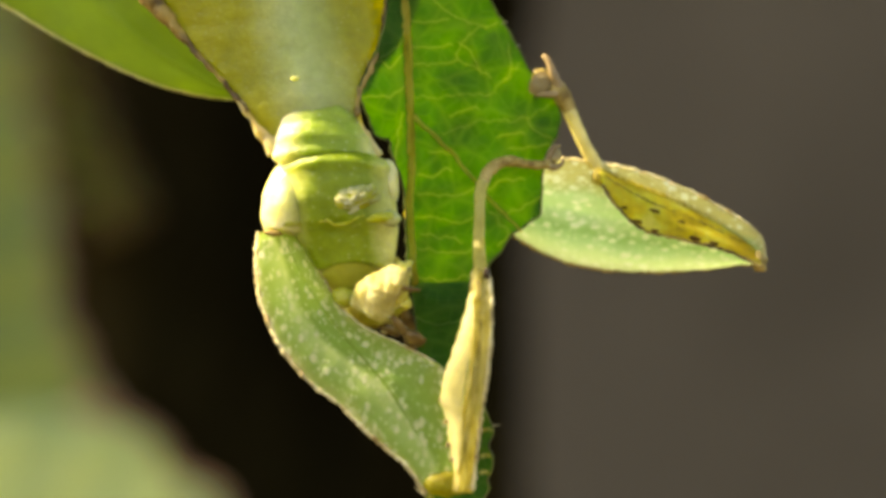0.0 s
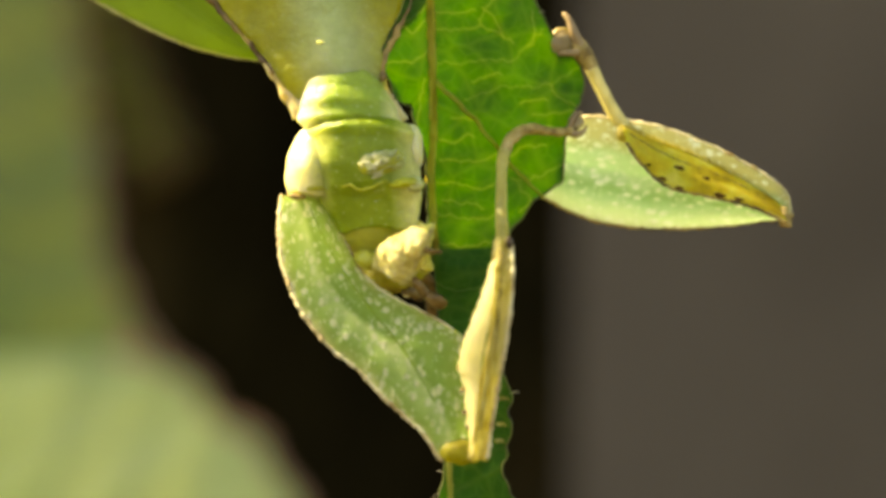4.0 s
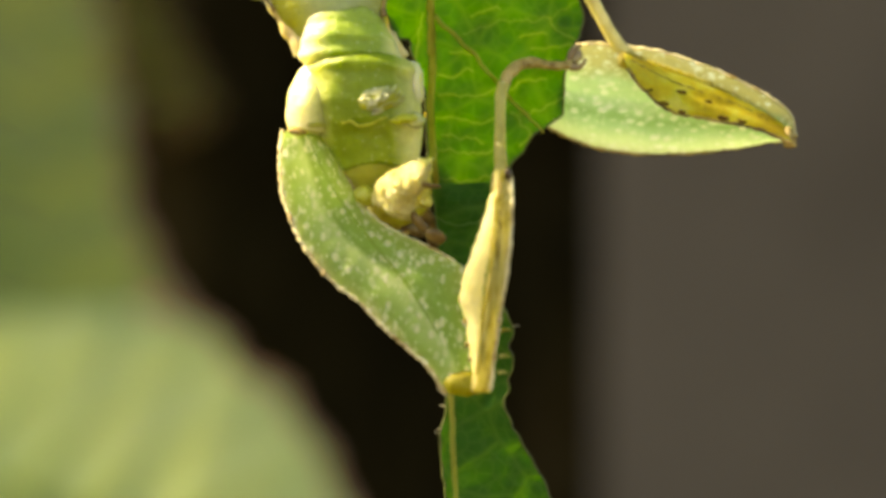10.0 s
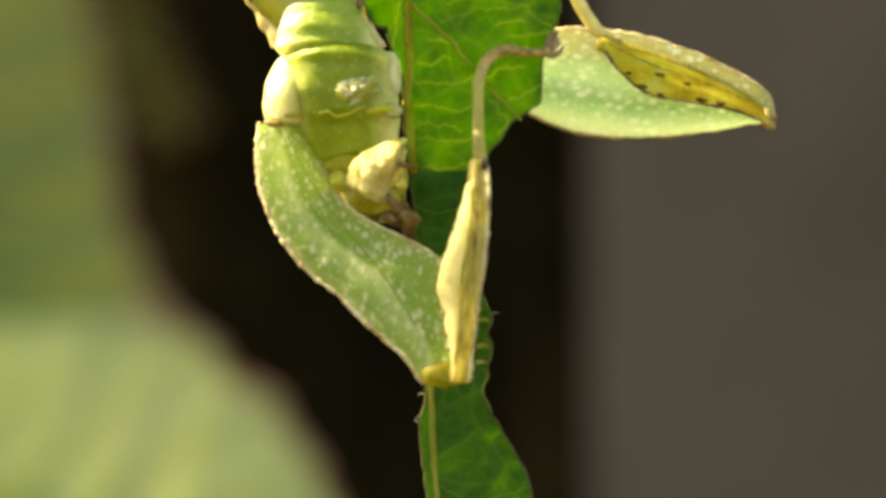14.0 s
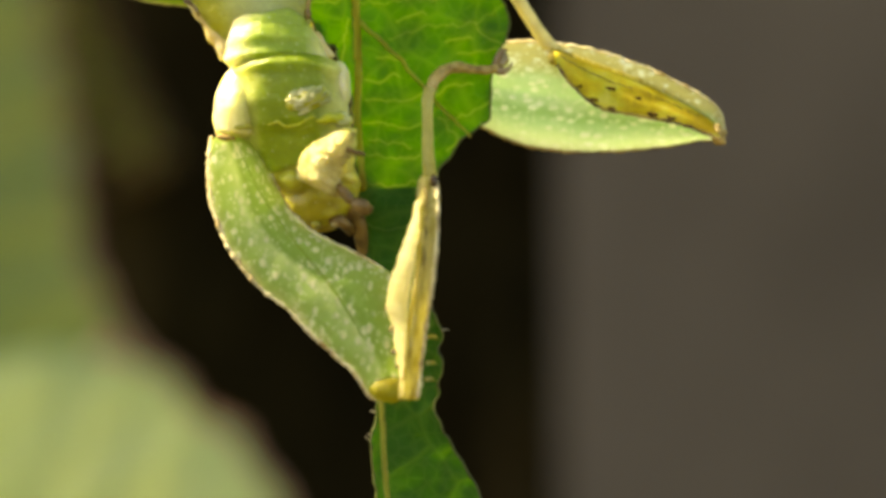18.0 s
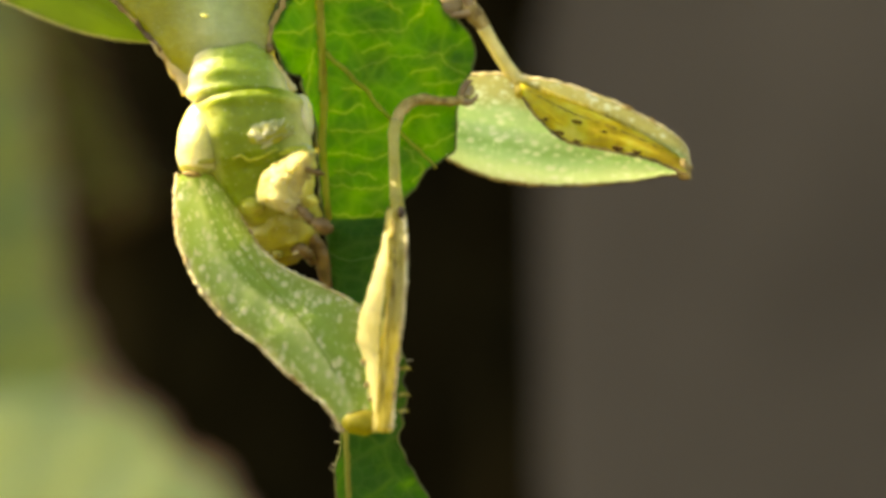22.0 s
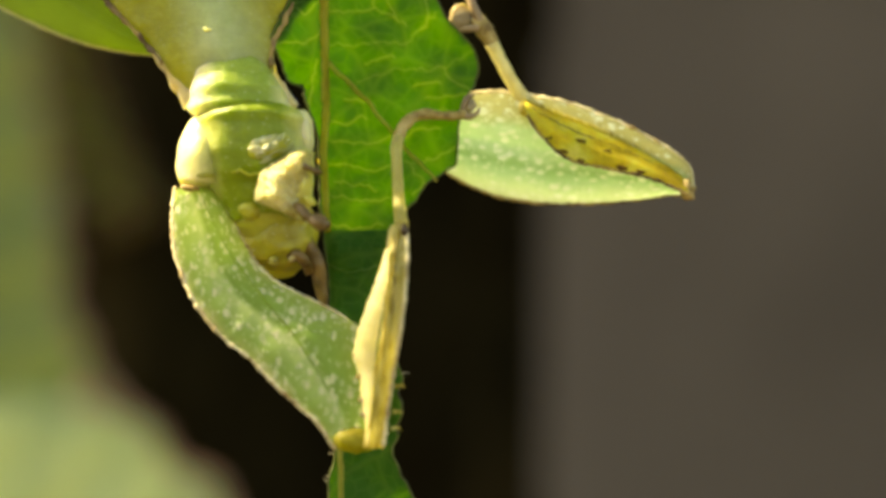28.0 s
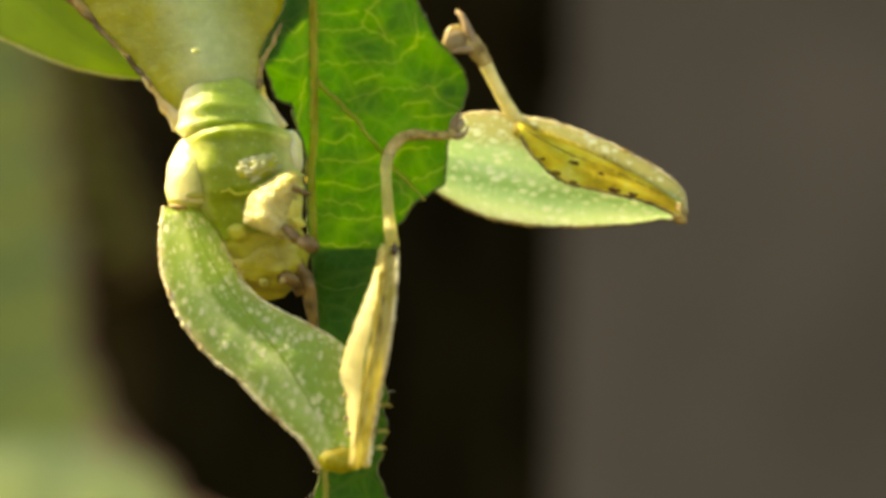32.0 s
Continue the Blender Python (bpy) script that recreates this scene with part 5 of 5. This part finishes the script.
# ---- movement ----
def motions():
    """The insect rocks on its legs as it chews; the head swings about the neck. Offsets in mm and degrees."""
    def sway(ob, joint, rows):
        walk(ob, [(t, pose((joint[0] + x) / 1000, joint[1] / 1000, (joint[2] + z) / 1000, 0, turn, 0)) for t, x, z, turn in rows])
    sway(insect, (BODY[0], BODY[1], 1000 * HEIGHT + BODY[2]), [
        (0, -0.28, -0.11, 0.05), (0.5, -0.27, 0.05, -0.44), (1, -0.31, -0.15, 0.42), (1.5, -0.19, -0.07, -0.50), (2, -0.24, -0.07, -0.27), (2.5, -0.18, -0.16, 0.36),
        (4.5, -0.15, -0.02, 0.51), (5, -0.14, -0.04, 0.43), (5.5, 0.03, 0.11, -0.13), (6, -0.11, 0.12, 0.44), (6.5, -0.03, -0.06, 0.14), (7, -0.08, 0.02, 0.38),
        (7.5, -0.17, 0.00, 0.55), (8, -0.05, -0.00, 0.52), (8.5, -0.28, -0.00, 0.87), (9, 0.00, 0.00, -0.00), (9.5, -0.18, -0.21, 1.11), (10, -0.06, -0.12, 0.97),
        (10.5, -0.13, -0.22, 1.31), (11, -0.01, -0.25, 1.30), (11.5, 0.00, -0.26, 0.60), (12, -0.01, -0.37, 1.03), (12.5, 0.10, -0.26, 0.73), (13, -0.18, -0.32, 1.26),
        (13.5, -0.03, -0.31, 1.23), (14, -0.08, -0.27, 1.13), (14.5, -0.17, -0.33, 1.31), (16.5, -0.16, -0.21, 0.42), (17, -0.20, -0.23, 0.75), (17.5, -0.14, -0.01, 0.26),
        (18, 0.04, 0.06, 0.11), (18.5, -0.02, -0.18, 0.35), (19, 0.01, -0.02, 0.11), (19.5, -0.11, -0.21, 0.24), (20, -0.01, -0.09, -0.56), (20.5, -0.21, -0.24, -0.17),
        (21, 0.01, -0.08, 0.02), (21.5, -0.08, -0.35, -0.06), (22, 0.02, -0.13, -1.16), (22.5, 0.08, -0.11, -0.63), (23, -0.06, -0.34, -1.08), (23.5, 0.12, 0.02, -1.28),
        (24, 0.11, -0.31, -1.65), (24.5, 0.07, -0.24, -1.46), (25, 0.11, -0.06, -1.83), (25.5, 0.02, -0.33, -2.07), (27.5, 0.13, -0.13, -1.39), (28, -0.02, -0.41, -1.36),
        (28.5, 0.11, -0.19, -2.18), (29, -0.15, -0.61, -0.96), (29.5, 0.05, -0.35, -2.48), (30, 0.09, -0.44, -1.97), (30.5, 0.05, -0.56, -2.72), (31, 0.12, -0.42, -1.96),
        (31.5, -0.06, -0.75, -1.91), (32, 0.12, -0.59, -2.39)])
    sway(femur, np.subtract(HIP, BODY), [
        (0, 0.02, -0.04, -0.63), (0.5, 0.01, 0.03, 0.59), (1, 0.03, -0.05, -0.97), (1.5, 0.01, 0.06, 0.38), (2, -0.01, 0.02, 0.65), (2.5, 0.03, -0.03, -0.77),
        (4.5, 0.02, -0.03, 0.05), (5, 0.09, -0.12, -0.56), (5.5, 0.04, -0.04, 0.89), (6, -0.00, -0.01, 1.59), (6.5, 0.01, 0.02, 0.14), (7, 0.05, -0.02, 0.14),
        (7.5, 0.00, -0.02, -0.14), (8, 0.03, -0.00, -0.51), (8.5, -0.01, -0.03, -0.14), (9, 0.00, 0.00, -0.00), (9.5, -0.01, 0.04, -0.52), (10, 0.01, 0.04, -0.95),
        (10.5, -0.06, 0.07, -0.69), (11, -0.01, 0.06, -1.48), (11.5, -0.02, 0.04, -0.31), (12, -0.07, 0.13, -1.42), (12.5, -0.04, 0.05, -0.74), (13, -0.06, 0.07, -0.96),
        (13.5, 0.08, -0.10, -1.74), (14, -0.00, -0.03, -0.96), (14.5, 0.00, 0.02, -1.20), (16.5, 0.01, -0.00, 0.58), (17, -0.02, -0.00, 0.25), (17.5, 0.13, -0.19, 0.09),
        (18, 0.07, -0.13, 0.99), (18.5, 0.04, -0.14, -0.24), (19, 0.10, -0.15, 0.66), (19.5, 0.02, -0.06, 0.22), (20, 0.05, -0.02, 1.17), (20.5, 0.06, -0.10, 0.33),
        (21, 0.14, -0.26, 0.08), (21.5, 0.12, -0.19, -0.59), (22, 0.19, -0.23, 0.62), (22.5, 0.17, -0.29, 0.38), (23, 0.16, -0.23, 0.22), (23.5, 0.22, -0.31, 1.15),
        (24, 0.16, -0.23, 0.78), (24.5, 0.18, -0.27, 0.65), (25, 0.23, -0.32, 1.43), (25.5, 0.19, -0.24, 1.02), (27.5, 0.12, -0.29, 1.94), (28, 0.13, -0.24, 0.89),
        (28.5, 0.16, -0.29, 2.23), (29, 0.15, -0.24, -0.17), (29.5, 0.15, -0.23, 1.48), (30, 0.14, -0.23, 1.26), (30.5, 0.09, -0.23, 2.14), (31, 0.12, -0.25, 1.56),
        (31.5, 0.06, -0.23, 1.20), (32, 0.09, -0.17, 1.88)])
    sway(tibia, np.subtract(KNEE, BODY), [
        (0, 0.19, 0.08, -0.72), (0.5, -0.16, -0.04, 1.43), (1, 0.25, 0.13, -0.70), (1.5, -0.13, 0.04, 1.10), (2, -0.15, -0.03, 1.34), (2.5, 0.20, 0.13, -0.48),
        (4.5, 0.00, 0.04, 0.51), (5, 0.28, -0.01, -0.94), (5.5, -0.14, -0.16, 0.80), (6, -0.31, -0.14, 1.61), (6.5, -0.01, 0.07, 0.19), (7, 0.04, -0.03, 0.22),
        (7.5, 0.06, 0.05, -0.12), (8, 0.13, 0.07, -0.21), (8.5, 0.04, 0.06, 0.39), (9, 0.00, 0.00, -0.00), (9.5, 0.11, 0.23, -0.22), (10, 0.19, 0.22, -0.84),
        (10.5, 0.09, 0.29, -0.39), (11, 0.31, 0.31, -1.64), (11.5, 0.05, 0.20, -0.41), (12, 0.20, 0.42, -1.00), (12.5, 0.11, 0.24, -1.02), (13, 0.15, 0.32, -0.29),
        (13.5, 0.53, 0.19, -2.81), (14, 0.25, 0.18, -1.39), (14.5, 0.28, 0.29, -0.73), (16.5, -0.09, -0.00, 0.70), (17, -0.04, 0.06, 0.61), (17.5, 0.24, -0.26, -1.16),
        (18, -0.11, -0.29, 0.17), (18.5, 0.19, -0.08, -1.04), (19, 0.03, -0.23, -0.47), (19.5, 0.00, -0.05, 0.46), (20, -0.18, -0.18, 1.00), (20.5, 0.08, -0.11, 0.47),
        (21, 0.28, -0.29, -1.63), (21.5, 0.35, -0.08, -0.97), (22, 0.19, -0.37, -0.57), (22.5, 0.24, -0.39, -1.27), (23, 0.25, -0.25, -0.51), (23.5, 0.09, -0.55, -0.36),
        (24, 0.08, -0.34, 0.20), (24.5, 0.18, -0.39, -0.36), (25, 0.08, -0.58, -0.06), (25.5, 0.11, -0.38, 0.56), (27.5, -0.12, -0.56, 1.20), (28, 0.07, -0.30, 1.33),
        (28.5, -0.14, -0.59, 1.81), (29, 0.34, -0.11, 1.13), (29.5, -0.06, -0.43, 2.81), (30, -0.02, -0.35, 2.66), (30.5, -0.22, -0.44, 3.07), (31, -0.06, -0.43, 2.11),
        (31.5, 0.00, -0.27, 2.38), (32, -0.18, -0.33, 3.15)])
    sway(tarsus, np.subtract(FOOT, BODY), [
        (0, 0.28, 0.12, 1.40), (0.5, 0.31, -0.14, 1.66), (1, 0.27, 0.23, 0.66), (1.5, 0.23, -0.02, 1.23), (2, 0.26, 0.02, 0.80), (2.5, 0.15, 0.23, -0.20),
        (4.5, 0.10, 0.12, -0.36), (5, 0.10, 0.12, -0.54), (5.5, -0.02, -0.13, -0.43), (6, 0.07, -0.04, 0.00), (6.5, 0.01, 0.09, -0.17), (7, 0.04, 0.05, -0.59),
        (7.5, 0.12, 0.10, 0.30), (8, 0.00, 0.10, -0.71), (8.5, 0.19, 0.17, 0.04), (9, 0.00, 0.00, -0.00), (9.5, 0.07, 0.42, -0.80), (10, -0.04, 0.30, -0.74),
        (10.5, -0.00, 0.47, -0.81), (11, -0.12, 0.49, -1.50), (11.5, -0.06, 0.37, -0.94), (12, -0.10, 0.57, -1.25), (12.5, -0.17, 0.40, -1.23), (13, 0.06, 0.56, -1.22),
        (13.5, -0.10, 0.54, -1.98), (14, -0.04, 0.49, -1.30), (14.5, 0.03, 0.58, -1.87), (16.5, 0.12, 0.29, -0.65), (17, 0.13, 0.37, -0.96), (17.5, 0.11, 0.06, -0.57),
        (18, -0.05, -0.04, -0.78), (18.5, -0.01, 0.25, -1.33), (19, -0.02, 0.04, -0.85), (19.5, 0.08, 0.25, -1.28), (20, 0.06, -0.02, -0.38), (20.5, 0.23, 0.20, -0.84),
        (21, -0.01, 0.08, -1.32), (21.5, 0.09, 0.34, -2.16), (22, 0.09, -0.09, -1.05), (22.5, -0.02, -0.00, -1.61), (23, 0.17, 0.13, -1.42), (23.5, -0.00, -0.26, -1.33),
        (24, 0.05, -0.01, -1.82), (24.5, 0.07, -0.04, -1.64), (25, 0.06, -0.29, -1.25), (25.5, 0.18, -0.07, -1.52), (27.5, 0.00, -0.13, -2.42), (28, 0.15, 0.15, -3.00),
        (28.5, 0.10, -0.22, -2.29), (29, 0.25, 0.42, -4.18), (29.5, 0.19, -0.12, -3.29), (30, 0.11, 0.07, -4.35), (30.5, 0.22, 0.04, -2.98), (31, 0.08, 0.05, -3.78),
        (31.5, 0.26, 0.38, -3.92), (32, 0.12, 0.14, -4.03)])
    shin = [
        (0, 0.02, -1.00, 2.04), (0.5, 0.05, -1.21, 2.72), (1, 0.10, -0.55, 1.12), (1.5, 0.01, -1.00, 2.16), (2, 0.04, -0.80, 1.85), (2.5, 0.06, -0.35, 0.82),
        (4.5, 0.01, -0.15, 0.27), (5, -0.01, -0.04, -0.22), (5.5, -0.03, -0.36, 0.64), (6, 0.03, -0.12, -0.02), (6.5, -0.01, 0.01, -0.37), (7, 0.04, -0.01, 0.02),
        (7.5, 0.02, 0.12, -0.13), (8, 0.02, 0.11, -0.07), (8.5, 0.03, 0.32, -0.37), (9, 0.00, 0.00, -0.00), (9.5, 0.07, 0.76, -1.71), (10, 0.09, 0.59, -1.36),
        (10.5, 0.08, 0.93, -2.37), (11, 0.07, 0.99, -2.41), (11.5, 0.08, 0.81, -2.02), (12, 0.05, 1.12, -2.96), (12.5, 0.08, 0.90, -2.30), (13, 0.09, 1.17, -2.71),
        (13.5, 0.11, 1.11, -2.37), (14, 0.15, 1.06, -2.06), (14.5, 0.14, 1.20, -2.64), (16.5, 0.18, 0.81, -1.15), (17, 0.18, 0.89, -1.37), (17.5, 0.14, 0.37, 0.17),
        (18, 0.15, 0.32, 0.26), (18.5, 0.14, 0.56, -0.37), (19, 0.20, 0.38, 0.09), (19.5, 0.17, 0.65, -0.54), (20, 0.18, 0.21, 0.63), (20.5, 0.20, 0.54, -0.19),
        (21, 0.19, 0.38, 0.41), (21.5, 0.20, 0.52, 0.01), (22, 0.20, -0.13, 2.05), (22.5, 0.24, 0.12, 1.15), (23, 0.25, 0.02, 1.58), (23.5, 0.21, -0.26, 2.51),
        (24, 0.24, -0.23, 2.32), (24.5, 0.22, -0.32, 2.81), (25, 0.23, -0.50, 3.03), (25.5, 0.26, -0.43, 2.88), (27.5, 0.33, -0.22, 1.99), (28, 0.41, 0.00, 1.74),
        (28.5, 0.33, -0.57, 3.18), (29, 0.44, 0.04, 1.64), (29.5, 0.33, -0.60, 2.81), (30, 0.40, -0.34, 2.76), (30.5, 0.41, -0.38, 2.58), (31, 0.41, -0.40, 3.10),
        (31.5, 0.53, -0.12, 2.53), (32, 0.51, -0.33, 3.16)]
    sway(femur_r, np.subtract(RKNEE, BODY), shin)
    sway(tibia_r, np.subtract(RKNEE, BODY), shin)
    sway(tarsus_r, np.subtract(RANKLE, BODY), [
        (0, 0.17, -0.72, 3.31), (0.5, 0.25, -0.83, 2.54), (1, 0.18, -0.39, 2.03), (1.5, 0.17, -0.70, 2.87), (2, 0.18, -0.54, 2.27), (2.5, 0.12, -0.24, 1.03),
        (4.5, 0.03, -0.11, 0.33), (5, -0.03, -0.07, 0.82), (5.5, 0.01, -0.27, -0.34), (6, 0.03, -0.12, -0.33), (6.5, -0.03, -0.04, 0.39), (7, 0.04, -0.01, -0.45),
        (7.5, 0.01, 0.10, 0.06), (8, 0.01, 0.10, -0.70), (8.5, 0.00, 0.26, 0.25), (9, 0.00, 0.00, -0.00), (9.5, -0.05, 0.51, -0.30), (10, -0.01, 0.39, -1.42),
        (10.5, -0.09, 0.60, -0.86), (11, -0.10, 0.65, -1.89), (11.5, -0.06, 0.52, -1.19), (12, -0.15, 0.70, -0.71), (12.5, -0.08, 0.57, -1.97), (13, -0.09, 0.78, -0.60),
        (13.5, -0.06, 0.77, -2.28), (14, 0.00, 0.77, -2.49), (14.5, -0.04, 0.82, -1.23), (16.5, 0.10, 0.64, -1.64), (17, 0.08, 0.70, -1.43), (17.5, 0.15, 0.39, -1.76),
        (18, 0.17, 0.36, -3.65), (18.5, 0.12, 0.51, -1.91), (19, 0.21, 0.40, -3.23), (19.5, 0.13, 0.57, -1.38), (20, 0.23, 0.30, -1.83), (20.5, 0.18, 0.51, -0.05),
        (21, 0.22, 0.43, -2.97), (21.5, 0.20, 0.52, -0.51), (22, 0.36, 0.16, -1.53), (22.5, 0.33, 0.28, -2.72), (23, 0.36, 0.24, 0.17), (23.5, 0.40, 0.09, -3.01),
        (24, 0.41, 0.09, -0.36), (24.5, 0.43, 0.07, -0.34), (25, 0.46, -0.08, -0.95), (25.5, 0.48, -0.03, 1.48), (27.5, 0.48, 0.06, -0.80), (28, 0.54, 0.25, 0.89),
        (28.5, 0.58, -0.13, 0.83), (29, 0.56, 0.27, 3.47), (29.5, 0.54, -0.21, 3.84), (30, 0.61, 0.05, 1.94), (30.5, 0.61, -0.02, 3.85), (31, 0.65, 0.03, 1.65),
        (31.5, 0.72, 0.23, 3.67), (32, 0.75, 0.11, 1.86)])
    # the head nods: bowed over the blade at first, drawn up at the end, with small bites
    nod_t, nod = (0, 5, 9, 13, 17, 21, 25, 28, 31, 32), (36, 33, 34, 31, 18, 11, 4, -2, 0, 0)
    rows = []
    for k in range(129):
        t = k / 4
        bite = math.sin(t * 7.9) * (0.6 + 0.4 * math.sin(t * 1.7))
        at = np.subtract(NECK, BODY) + np.array([np.interp(t, (0, 13, 22, 32), (0.45, 0.3, 0.05, 0.0)) + 0.05 * math.sin(t * 5.3), 0, 0.05 * bite])
        rows.append((t, pose(at[0] / 1000, at[1] / 1000, at[2] / 1000, np.interp(t, nod_t, nod) + 1.5 * bite, 1.2 * math.sin(t * 3.1), 0)))
    walk(head, rows)


motions()
